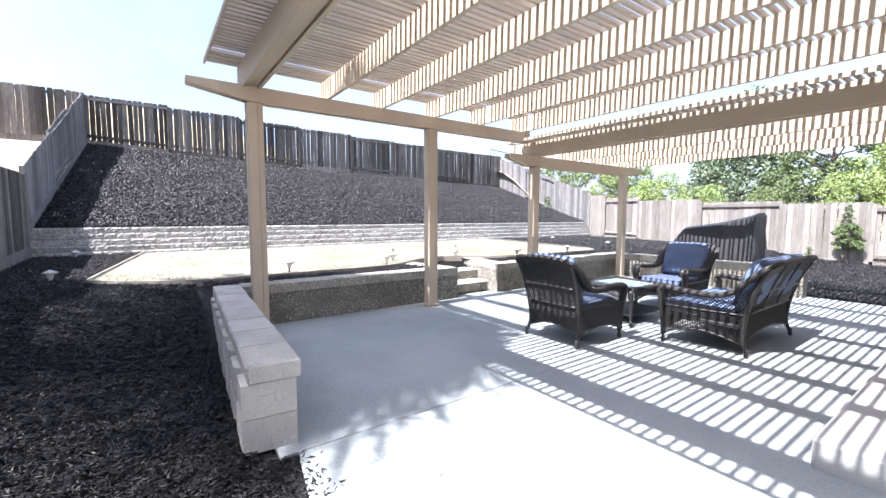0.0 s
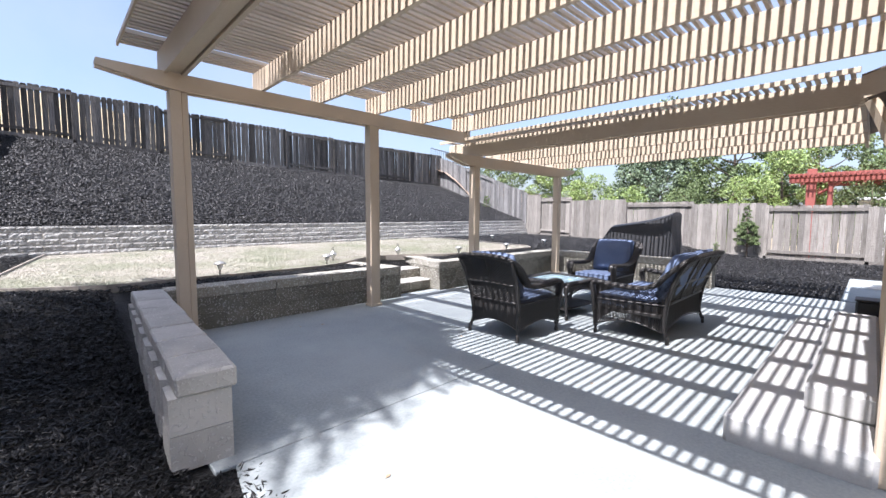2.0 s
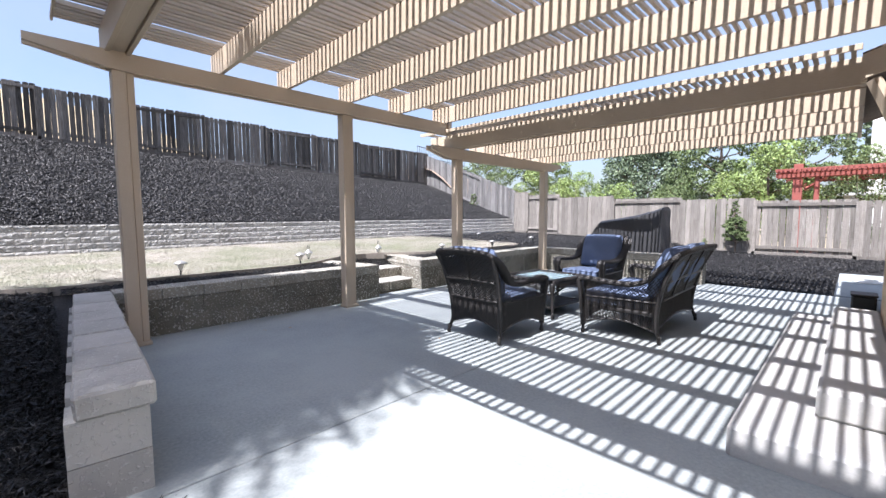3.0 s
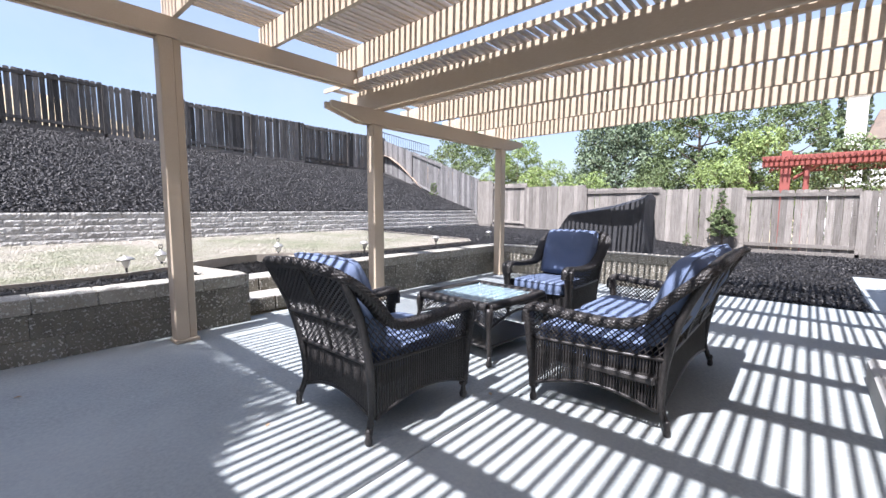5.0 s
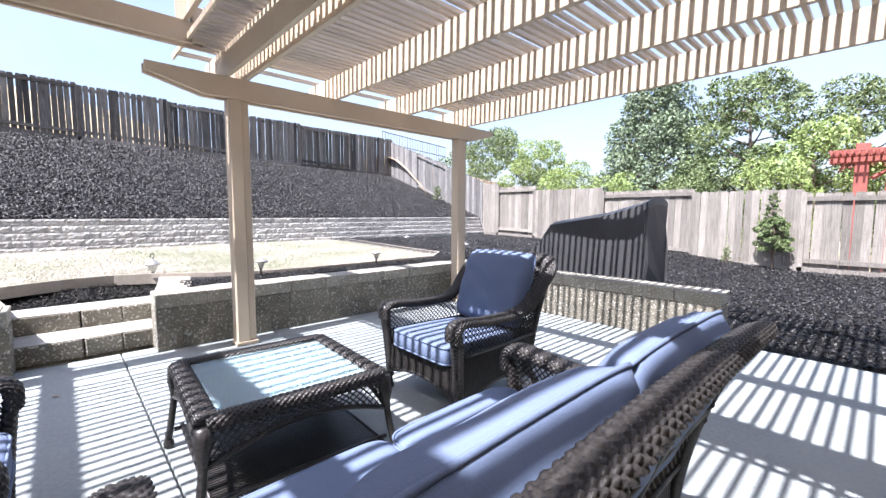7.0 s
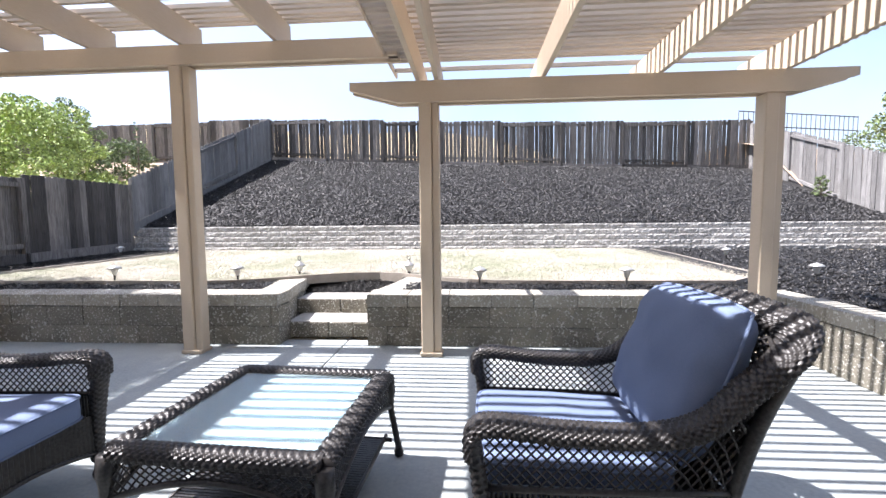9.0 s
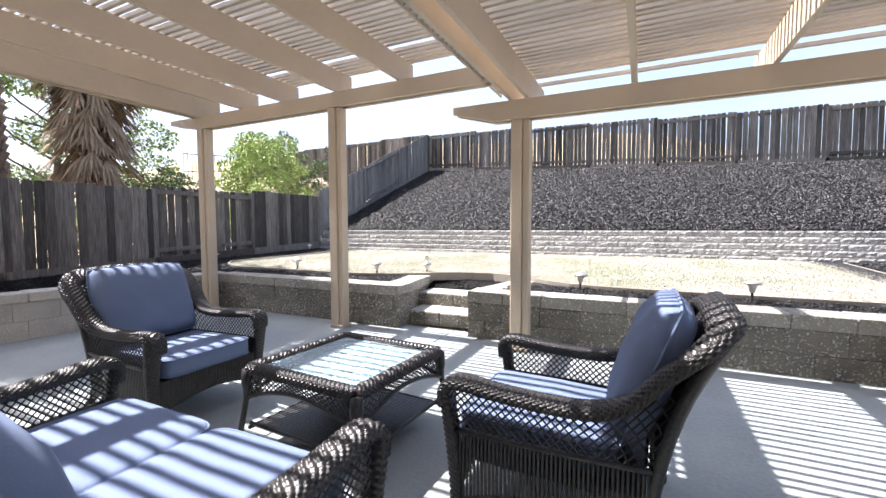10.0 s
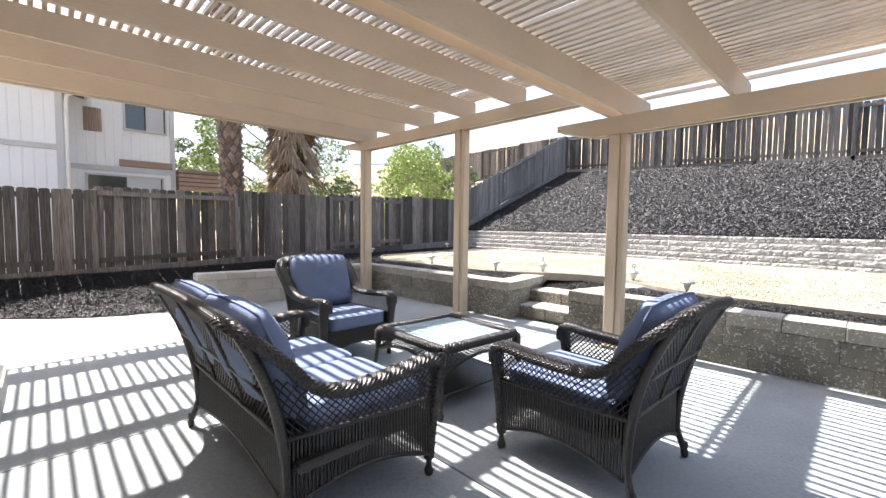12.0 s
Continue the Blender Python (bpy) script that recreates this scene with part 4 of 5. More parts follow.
# ---- mulch chips and grass ----
def scatter(name, label, category, material, count, place, size, seed, flat=0.35):
    """Thin four-faced shards lying on the ground: one mesh."""
    rg = np.random.default_rng(seed)
    xyz = place(rg, count)
    n = len(xyz)
    yaw, tilt = rg.uniform(0, 2 * np.pi, n), rg.normal(0, flat, n)
    L, W, T = rg.uniform(*size[0], n), rg.uniform(*size[1], n), rg.uniform(*size[2], n)
    d = np.stack([np.cos(yaw) * np.cos(tilt), np.sin(yaw) * np.cos(tilt), np.sin(tilt)], 1)
    e = np.stack([-np.sin(yaw), np.cos(yaw), rg.normal(0, flat * 0.6, n)], 1)
    up = np.cross(d, e)
    v = np.stack([xyz - d * L[:, None] / 2, xyz + d * L[:, None] / 2 + e * W[:, None] * 0.3, xyz + e * W[:, None] / 2, xyz - e * W[:, None] / 2 + up * T[:, None]], 1).reshape(-1, 3)
    f = (np.array([[0, 2, 1], [0, 1, 3], [1, 2, 3], [0, 3, 2]])[None] + 4 * np.arange(n)[:, None, None]).reshape(-1, 3)
    me = bpy.data.meshes.new(name)
    me.vertices.add(len(v))
    me.vertices.foreach_set("co", v.ravel())
    me.loops.add(f.size)
    me.loops.foreach_set("vertex_index", f.ravel())
    me.polygons.add(len(f))
    me.polygons.foreach_set("loop_start", np.arange(0, f.size, 3))
    me.polygons.foreach_set("loop_total", np.full(len(f), 3))
    me.materials.append(material)
    me.update(calc_edges=True)
    return tagged(new(name, me), label, category, kind="stuff")


def on(fz, x0, x1, y0, y1, lift=0.008, keep=None):
    def place(rg, count):
        x, y = rg.uniform(x0, x1, count), rg.uniform(y0, y1, count)
        if keep is not None:
            ok = np.array([keep(a, b) for a, b in zip(x, y)])
            x, y = x[ok], y[ok]
        z = np.array([fz(a, b) for a, b in zip(x, y)])
        return np.stack([x, y, z + rg.uniform(-0.002, 1, len(x)) ** 3 * 0.014 + lift], 1)
    return place


def off_patio(x, y):
    """Clear of the apron's curved edge."""
    return x < apron_edge(y) + (0.03 * math.sin(17 * y) + 0.02 * math.sin(41 * y) if y < 3.05 else -0.02)


def off_lawn(x, y):
    return not (6.9 < y and lawn_left(y) - 0.02 < x < lawn_right(y) + 0.02)


CHIPS = ((0.025, 0.11), (0.005, 0.018), (0.003, 0.010))
scatter("bark_chips", "shredded black bark chips lying loose", "mulch", CHIP, 60000, on(ground_z, FENCE_L, 1.25, -1.0, 7.6, keep=lambda x, y: off_patio(x, y) and off_lawn(x, y)), CHIPS, 1)
scatter("bark_chips", "black bark chips on the bank", "mulch", CHIPBANK, 95000, on(bank_z, FENCE_L, FENCE_R, BANK_Y + 0.12, FENCE_B - 0.05, 0.01), ((0.05, 0.14), (0.012, 0.04), (0.01, 0.035)), 2, 0.5)
scatter("bark_chips", "black bark chips under the side fence", "mulch", CHIPBANK, 42000, on(ground_z, 9.62, FENCE_R - 0.1, -0.6, BANK_Y - 0.2, keep=lambda x, y: off_lawn(x, y) and (y > 1.06 or x > 13.0)), ((0.04, 0.11), (0.01, 0.03), (0.006, 0.022)), 3, 0.45)
scatter("bark_chips", "black bark chips behind the seat wall", "mulch", CHIP, 9000, on(ground_z, 1.0, 9.6, 6.4, 7.3, keep=lambda x, y: off_lawn(x, y) and not 4.3 < x < 5.85), CHIPS, 4)
scatter("bark_chips", "black bark chips above the garden steps", "mulch", CHIP, 2600, on(lambda x, y: lerp(0.325, 0.49, step(7.1, 7.8, y)), 4.44, 5.78, 7.21, 7.82), CHIPS, 5)
scatter("bark_chips", "black bark chips along the side fence", "mulch", CHIP, 9000, on(ground_z, FENCE_L, 0.2, 7.6, BANK_Y - 0.2, keep=off_lawn), CHIPS, 6)


def on_lawn(rg, count):
    u, v = rg.uniform(0, 1, count), rg.uniform(0, 1, count) ** 1.3
    p = np.array([lawn_point(a, b) for a, b in zip(u, v)])
    p[:, 2] += 0.006
    return p


scatter("grass", "short dry grass with green patches", "grass", GRASS, 60000, on_lawn, ((0.03, 0.06), (0.004, 0.009), (0.002, 0.004)), 7, 0.7)

# ---- trees and shrubs ----
def leaves(count, clumps, size, seed, droop=0.0):
    """Small bent leaves gathered in clumps: centre, radii."""
    rg = np.random.default_rng(seed)
    s = Shape()
    weights = np.array([c[1][0] * c[1][1] * c[1][2] for c in clumps]) ** 0.67
    which = rg.choice(len(clumps), count, p=weights / weights.sum())
    ways = rg.normal(0, 1, (count, 3))
    ways /= np.linalg.norm(ways, axis=1)[:, None]
    radii = rg.uniform(0.45, 1.05, count) ** 0.6
    for k in range(count):
        c, r = clumps[which[k]]
        p = np.array(c) + ways[k] * np.array(r) * radii[k]
        d = rg.normal(0, 1, 3) + ways[k] * 0.8 - np.array((0, 0, droop))
        d /= np.linalg.norm(d)
        e = np.cross(d, rg.normal(0, 1, 3))
        e /= np.linalg.norm(e) + 1e-6
        L = size * rg.uniform(0.6, 1.3)
        n = len(s.v)
        s.v += [tuple(p - d * L / 2), tuple(p + e * L * 0.28), tuple(p + d * L / 2), tuple(p - e * L * 0.28)]
        s.f += [(n, n + 1, n + 2), (n, n + 2, n + 3)]
    return s


def tree(name, label, x, y, z, height, spread, leaf, count, seed, trunk_r=0.12, bare=0.3, lobes=26, size=0.16, cone=0.0):
    it = thing(name, label, "tree" if name.endswith("tree") else "shrub", pose(x, y, z))
    rg = random.Random(seed)
    clumps, limbs = [], Shape()
    limbs.tube([(0, 0, -0.3), (0.02 * height * rg.uniform(-1, 1), 0, height * 0.4), (0.03 * height * rg.uniform(-1, 1), 0.02 * height, height * 0.86)], [trunk_r, trunk_r * 0.7, trunk_r * 0.15], 8)
    for k in range(lobes):
        h = lerp(bare, 0.97, (k + rg.random()) / lobes)
        f = (h - bare) / (1 - bare)
        reach = spread * (lerp(1, 1 - f, cone) if cone else math.sin(math.pi * lerp(0.22 if bare > 0.1 else 0.36, 0.97, f)) ** 0.7) * rg.uniform(0.55, 1.0)
        a = k * 2.4 + rg.uniform(-0.4, 0.4)
        c = (reach * math.cos(a), reach * math.sin(a), h * height)
        r = spread * rg.uniform(0.2, 0.36) * (1 - 0.45 * f * (1 if cone else 0)) * (1.9 if lobes == 70 else 1)
        clumps.append((c, (r, r, r * rg.uniform(0.5, 0.8))))
        start = (0, 0, max(0.1, h * height - reach * rg.uniform(0.3, 0.7)))
        limbs.tube([start, (c[0] * 0.5, c[1] * 0.5, lerp(start[2], c[2], 0.4)), c], [trunk_r * 0.4 * (1 - 0.6 * f), trunk_r * 0.22, 0.008], 5)
    part("trunk", limbs, BARK, it, smooth=True)
    part("crown", leaves(int(count * 2.6), clumps, size * 0.62, seed), leaf, it)
    return it


def shrub(label, x, y, z, r, h, leaf, count, seed, size=0.11):
    return tree("shrub", label, x, y, z, h, r, leaf, int(count * 1.25), seed, 0.03, 0.02, 24, size)


tree("conifer_tree", "dense blue-green conifer behind the board fence", 25.5, 9.3, -0.5, 8.0, 3.4, NEEDLE, 16000, 1, 0.18, 0.05, 110, 0.24, 0.75)
tree("garden_tree", "airy light green tree behind the board fence", 24.0, 5.4, -0.5, 7.1, 2.4, LEAF, 8200, 2, 0.13, 0.2, 30, 0.2)
tree("garden_tree", "thin-leaved grey-green tree behind the board fence", 26.5, 2.6, -0.5, 6.6, 2.4, LEAF, 6200, 3, 0.13, 0.2, 28, 0.2)
tree("garden_tree", "light green tree over the board fence", 22.5, 3.4, -0.5, 4.6, 1.7, LEAFY, 3600, 4, 0.1, 0.2, 24, 0.18)
shrub("broad pale green bush behind the climbing fence", 23.5, 17.8, 1.0, 3.0, 4.9, LEAF, 7000, 5, 0.2)
shrub("round vine-covered bush behind the board fence", 23.0, 14.0, 0.2, 2.2, 4.6, LEAFY, 6000, 6, 0.16)
shrub("yellow-green bush behind the board fence", 21.5, 11.4, 0, 1.6, 3.4, LEAFY, 3400, 7, 0.14)
shrub("yellow-green bush behind the board fence", 20.0, 8.6, 0, 1.4, 2.7, LEAFY, 2200, 8, 0.14)
shrub("dark green hedge behind the board fence", 20.5, 6.4, 0, 1.4, 2.7, LEAF, 2400, 9, 0.14)
shrub("light green hedge behind the board fence", 20.8, 4.2, 0, 1.4, 2.9, LEAFY, 2400, 10, 0.14)
shrub("green hedge behind the board fence", 22.0, 0.8, 0, 1.6, 3.4, LEAF, 2600, 11, 0.15)
for cx, cy, ch in ((40.0, 1.3, 9.9), (40.5, 0.45, 10.4), (40.0, -0.65, 9.6)):
    tree("cypress_tree", "tall narrow dark cypress beyond the neighbouring roof", cx, cy, -0.6, ch + 0.6, 0.5, NEEDLE, 7000, int(ch * 10), 0.12, 0.04, 70, 0.24, 0.8)
tree("shrub", "low green shrub growing against the board fence", 15.45, 3.3, 0.22, 0.98, 0.31, LEAF, 3000, 12, 0.03, 0.3, 30, 0.06)
shrub("slim top growth of the fence shrub", 15.5, 3.36, 1.05, 0.13, 0.62, LEAF, 500, 13, 0.06)
shrub("small green plant at the fence foot", 15.5, 4.1, 0.1, 0.12, 0.45, LEAF, 250, 14, 0.05)
shrub("small green plant on the bank by the fence", 15.65, 13.6, 1.68, 0.17, 0.6, LEAF, 500, 15, 0.06)
# the next garden, over the side fence
structure("next_garden", sheet(-16, FENCE_L - 0.1, 9, FENCE_B + 1.4, 0.5, lambda x, y: lerp(0.3, 3.5, step(9.5, 17.5, y)) + 0.08 * math.sin(2.1 * x) * math.sin(1.7 * y)), DIRT, "bare sloping dirt of the next garden", "ground", True)
shrub("bright yellow-green bush over the side fence", -4.4, 12.3, 0.9, 1.9, 3.4, FEATHERY, 5200, 16, 0.15)
shrub("bright yellow-green bush over the side fence", -6.4, 13.4, 1.2, 1.8, 3.4, FEATHERY, 4600, 17, 0.15)
shrub("thin tall shrub over the side fence", -5.9, 14.6, 1.9, 0.9, 3.2, LEAF, 1600, 18, 0.12)
shrub("green bush below the next garden's fence", -4.2, 14.6, 2.3, 0.9, 1.5, LEAF, 1600, 19, 0.12)
tree("cypress_tree", "small narrow cypress on the next garden's slope", -3.35, 14.0, 2.0, 2.3, 0.16, NEEDLE, 700, 20, 0.03, 0.04, 24, 0.09, 0.8)
shrub("low green bush over the side fence", -4.8, 9.2, 0.3, 1.1, 2.6, LEAF, 2600, 21, 0.13)
shrub("low green bush beside the palms", -5.0, 7.9, 0.2, 1.0, 2.4, LEAF, 2200, 22, 0.13)
tree("garden_tree", "leafy yellow-green tree behind the palms", -10.0, 8.6, -0.3, 7.4, 3.0, LEAFY, 8500, 23, 0.15, 0.2, 30, 0.2)
tree("garden_tree", "green tree beyond the neighbouring house", -13.5, 6.6, -0.3, 5.4, 1.7, LEAF, 3600, 24, 0.13, 0.2, 26, 0.2)


def palm(label, x, y, z, height, r, skirt, fronds, seed, reach=1.9, feather=False, lean=(0, 0, 0)):
    """A fan palm: a trunk of old leaf bases, a skirt of dead fronds, a crown of fans."""
    it = thing("palm_tree", label, "palm", pose(x, y, z, *lean))
    rg = random.Random(seed)
    prof = [(r * 1.15, 0), (r, 0.5), (r * 0.95, height * 0.5), (r * 0.9, height - 0.2), (r * 0.5, height)]
    part("trunk", Shape().lathe(prof, 14), PALMDARK, it, smooth=True)
    boots = Shape()
    rows = int(height / 0.16)
    for k in range(rows):
        for j in range(9):
            a = 2 * math.pi * (j + 0.5 * (k % 2)) / 9 + rg.uniform(-0.1, 0.1)
            zz = k * 0.16 + rg.uniform(-0.02, 0.02)
            c, s_ = math.cos(a), math.sin(a)
            tx, ty = -s_, c
            R = r * 0.93
            boots.add([(c * R, s_ * R, zz - 0.05), (c * R + tx * 0.085, s_ * R + ty * 0.085, zz + 0.09), (c * (R + 0.085), s_ * (R + 0.085), zz + 0.15), (c * R - tx * 0.085, s_ * R - ty * 0.085, zz + 0.09), (c * R, s_ * R, zz + 0.2)], [(0, 1, 2), (0, 2, 3), (1, 4, 2), (3, 2, 4)])
    part("bark_relief", boots, PALMBARK, it)

    def fan(s, base, way, length, segs=13, sag=0.35, wide=0.95):
        way = way.normalized()
        side = way.cross(Vector((0, 0, 1)))
        side = side.normalized() if side.length > 0.01 else Vector((1, 0, 0))
        up = side.cross(way)
        hub = base + way * length * 0.45
        s.tube([base, hub], 0.012, 4, False)
        for q in range(segs):
            a = lerp(-wide, wide, q / (segs - 1))
            d = way * math.cos(a) + side * math.sin(a)
            tip = hub + d * length * 0.6 * rg.uniform(0.85, 1.05) + up * 0.05 - Vector((0, 0, sag * length * rg.uniform(0.25, 0.5)))
            mid = hub + d * length * 0.32
            e = d.cross(up).normalized() * 0.03
            s.add([hub, mid + e, tip, mid - e], [(0, 1, 2, 3)])

    def plume(s, base, way, length):
        """A feather frond: an arching rib with a row of narrow leaflets on either side."""
        way = way.normalized()
        side = way.cross(Vector((0, 0, 1))).normalized() if abs(way.z) < 0.98 else Vector((1, 0, 0))
        rib = [base + way * length * t - Vector((0, 0, 0.55 * length * t * t)) for t in (0, 0.2, 0.4, 0.6, 0.8, 1.0)]
        s.tube(rib, [0.03, 0.025, 0.02, 0.015, 0.01, 0.005], 4, False)
        for q in range(34):
            t = 0.12 + 0.86 * q / 33
            p = base + way * length * t - Vector((0, 0, 0.55 * length * t * t))
            for sg in (1, -1):
                d = (side * sg + way * 0.7 + Vector((0, 0, rg.uniform(-0.35, 0.25)))).normalized()
                L = length * 0.24 * math.sin(math.pi * (0.15 + 0.8 * t)) * rg.uniform(0.85, 1.15)
                e = way * 0.022
                s.add([p, p + d * L * 0.5 + e, p + d * L, p + d * L * 0.5 - e], [(0, 1, 2, 3)])

    if skirt:
        dead = Shape()
        for k in range(230):
            a = rg.uniform(0, 2 * math.pi)
            zz = lerp(height - skirt, height, rg.random() ** 0.8)
            base = Vector((math.cos(a) * r, math.sin(a) * r, zz))
            way = Vector((math.cos(a) * rg.uniform(0.35, 0.95), math.sin(a) * rg.uniform(0.35, 0.95), -1))
            fan(dead, base, way, rg.uniform(0.7, 1.15), 5, 0.3, 0.4)
        part("dead_fronds", dead, THATCH, it)
    green = Shape()
    for k in range(fronds):
        a = k * 2.4
        el = lerp(-0.35, 1.1, k / fronds)
        (plume if feather else fan)(green, Vector((0, 0, height)), Vector((math.cos(a) * math.cos(el), math.sin(a) * math.cos(el), math.sin(el))), reach * rg.uniform(0.85, 1.1))
    part("crown", green, LEAF, it)
    return it


palm("palm with a rough diamond-patterned trunk over the side fence", -3.5, 5.18, 0.2, 8.2, 0.25, 0.0, 165, 31, 2.35, True, (3.0, 4.7, 0))
palm("palm hung with a thick skirt of dead fronds", -4.0, 7.0, 0.2, 5.0, 0.30, 2.5, 34, 32, 1.25)

# ---- neighbouring houses ----
def window(parent, m, w, h, panes=2):
    """A window on the wall's face: frame, panes and sill; local x along the wall, -y outwards."""
    win = part("window", Shape().cbox(0, w, -0.03, 0.05, 0, 0.05, 0.005).cbox(0, w, -0.03, 0.05, h - 0.05, h, 0.005).cbox(0, 0.05, -0.03, 0.05, 0.05, h - 0.05, 0.005).cbox(w - 0.05, w, -0.03, 0.05, 0.05, h - 0.05, 0.005), TRIMGREY, parent, at=m)
    for k in range(panes):
        a, b = lerp(0.05, w - 0.05, k / panes), lerp(0.05, w - 0.05, (k + 1) / panes)
        part("pane", Shape().box(a, b - 0.03, 0.01, 0.02, 0.05, h - 0.05), PANE if k == 0 else BLIND, win)
        part("mullion", Shape().cbox(b - 0.03, b, -0.01, 0.03, 0.05, h - 0.05, 0.004), IRON, win)
    return win


nb = thing("neighbour_house", "white two-storey house with vertical siding and a grey belt", "house")
WX = -7.0
part("wall", Shape().box(-13, WX, -6, 4.55, -0.3, 6.2), SIDING, nb)
grooves = Shape()
for k in range(60):
    y = -5.9 + k * 0.2
    if y < 4.5:
        grooves.cbox(WX, WX + 0.012, y, y + 0.17, -0.3, 6.2, 0.004)
part("siding", grooves, SIDING, nb)
part("corner_board", Shape().cbox(WX - 0.1, WX + 0.03, 4.45, 4.58, -0.3, 6.2, 0.005), TRIMGREY, nb)
part("belt", Shape().cbox(WX + 0.012, WX + 0.05, 2.1, 4.5, 2.72, 2.86, 0.005), TRIMGREY, nb)
part("bare_board", Shape().cbox(WX + 0.012, WX + 0.045, 3.2, 4.5, 2.88, 3.08, 0.005), PLANKBROWN, nb)
for k in range(4):
    part("bare_board", Shape().cbox(WX + 0.012, WX + 0.045, 2.45 + 0.1 * k, 2.54 + 0.1 * k, 3.78, 4.42, 0.004), PLANKBROWN, nb)
window(nb, pose(WX + 0.05, 3.32, 3.92, 0, 0, 90), 1.06, 0.95)
window(nb, pose(WX + 0.05, 2.45, 1.55, 0, 0, 90), 1.82, 1.08)
part("wing", Shape().box(-12, -5.6, -6, 1.98, -0.3, 5.2), SIDING, nb)
wg = Shape()
for k in range(40):
    y = -5.9 + k * 0.2
    if y < 1.8:
        wg.cbox(-5.6, -5.588, y, y + 0.17, -0.3, 5.2, 0.004)
part("siding", wg, SIDING, nb)
part("corner_board", Shape().cbox(-5.7, -5.57, 1.86, 2.0, -0.3, 5.2, 0.005), TRIMGREY, nb)
part("belt", Shape().cbox(-5.588, -5.55, -6, 1.86, 3.0, 3.12, 0.005), TRIMGREY, nb)
part("wing_roof", Shape().add([(-4.9, 2.5, 4.6), (-4.9, -6, 6.6), (-12, -6, 6.6), (-12, 2.5, 4.6), (-4.9, 2.5, 4.75), (-4.9, -6, 6.75), (-12, -6, 6.75), (-12, 2.5, 4.75)], [(0, 1, 2, 3), (4, 7, 6, 5), (0, 4, 5, 1), (1, 5, 6, 2), (2, 6, 7, 3), (3, 7, 4, 0)]), SHINGLE, nb)
part("roof", Shape().add([(-6.3, 5.2, 6.0), (-6.3, -6.4, 6.0), (-10, -6.4, 7.9), (-10, 5.2, 7.9), (-6.3, 5.2, 6.15), (-6.3, -6.4, 6.15), (-10, -6.4, 8.05), (-10, 5.2, 8.05)], [(0, 1, 2, 3), (4, 7, 6, 5), (0, 4, 5, 1), (1, 5, 6, 2), (2, 6, 7, 3), (3, 7, 4, 0)]), SHINGLE, nb)
pipe = part("downpipe", Shape().tube([(-5.2, 2.45, 4.62), (-5.25, 2.2, 4.35), (-5.5, 2.08, 4.3), (-5.52, 2.06, 4.1), (-5.52, 2.06, 0)], 0.04, 8), PLASTIC, nb, smooth=True)
part("gutter", Shape().tube([(-4.85, 2.52, 4.66), (-12, 2.52, 4.66)], 0.07, 6), PLASTIC, nb)
shed = thing("patio_cover", "brown weathered timber patio cover of the next house", "patio cover")
for k in range(5):
    part("plank", Shape().cbox(-7.4 + 0.02 * k, -6.8, 4.62, 6.4, 2.3 + 0.13 * k, 2.41 + 0.13 * k, 0.006), PLANKBROWN, shed)
for y in (4.8, 6.2):
    part("post", Shape().cbox(-7.3, -7.18, y, y + 0.12, -0.3, 2.4, 0.006), PLANKBROWN, shed)

red = thing("red_pergola", "red painted pergola standing behind the board fence", "pergola")
part("post", Shape().cbox(19.15, 19.4, 2.15, 2.4, -0.3, 2.95, 0.01), REDWOOD, red)
part("post", Shape().cbox(19.2, 19.34, 1.72, 1.86, -0.3, 2.6, 0.01), REDWOOD, red)
part("post", Shape().cbox(22.2, 22.4, 2.15, 2.4, -0.3, 2.7, 0.01), REDWOOD, red)
for x in (19.1, 19.42, 22.2):
    part("beam", Shape().cbox(x, x + 0.05, -4.5, 2.85, 2.5, 2.66, 0.008), REDWOOD, red)
part("brace", Shape().tube([(19.27, 2.1, 2.1), (19.27, 1.55, 2.5)], 0.05, 4), REDWOOD, red)
red_slat = Shape().cbox(18.75, 22.9, -0.02, 0.02, 2.66, 2.74, 0.003).mesh("slat", REDWOOD)
for k in range(60):
    part("slat", red_slat, REDWOOD, red, at=pose(0, 2.8 - 0.12 * k, 0))
for k in range(18):
    part("lath", Shape().cbox(18.8 + 0.23 * k, 18.84 + 0.23 * k, -4.4, 2.85, 2.74, 2.78, 0.003), REDWOOD, red)
far_house = thing("far_house", "cream house with a chimney behind the red pergola", "house")
part("wall", Shape().box(38.5, 46, -14, -1.0, -0.6, 5.4), SIDING, far_house)
part("roof", Shape().add([(38, -0.6, 5.3), (38, -14.4, 5.3), (42, -14.4, 7.6), (42, -1.4, 7.6), (47, -0.6, 5.3), (47, -14.4, 5.3)], [(0, 1, 2, 3), (3, 2, 5, 4), (0, 3, 4), (1, 5, 2), (0, 4, 5, 1)]), SHINGLE, far_house)
part("chimney", Shape().cbox(37.3, 38.3, -0.55, 0.35, -0.6, 7.9, 0.02).cbox(37.2, 38.4, -0.65, 0.45, 7.75, 8.0, 0.02), SIDING, far_house)
part("window", Shape().cbox(38.44, 38.5, -2.9, -1.7, 4.2, 5.1, 0.01), PANE, far_house)
low_wall = thing("garden_shed", "low pale shed beyond the board fence", "shed")
part("wall", Shape().box(24.5, 27, -4, 1.2, -0.4, 2.0), SIDING, low_wall)
part("roof", Shape().cbox(24.3, 27.2, -4.2, 1.4, 2.0, 2.12, 0.02), TRIMGREY, low_wall)

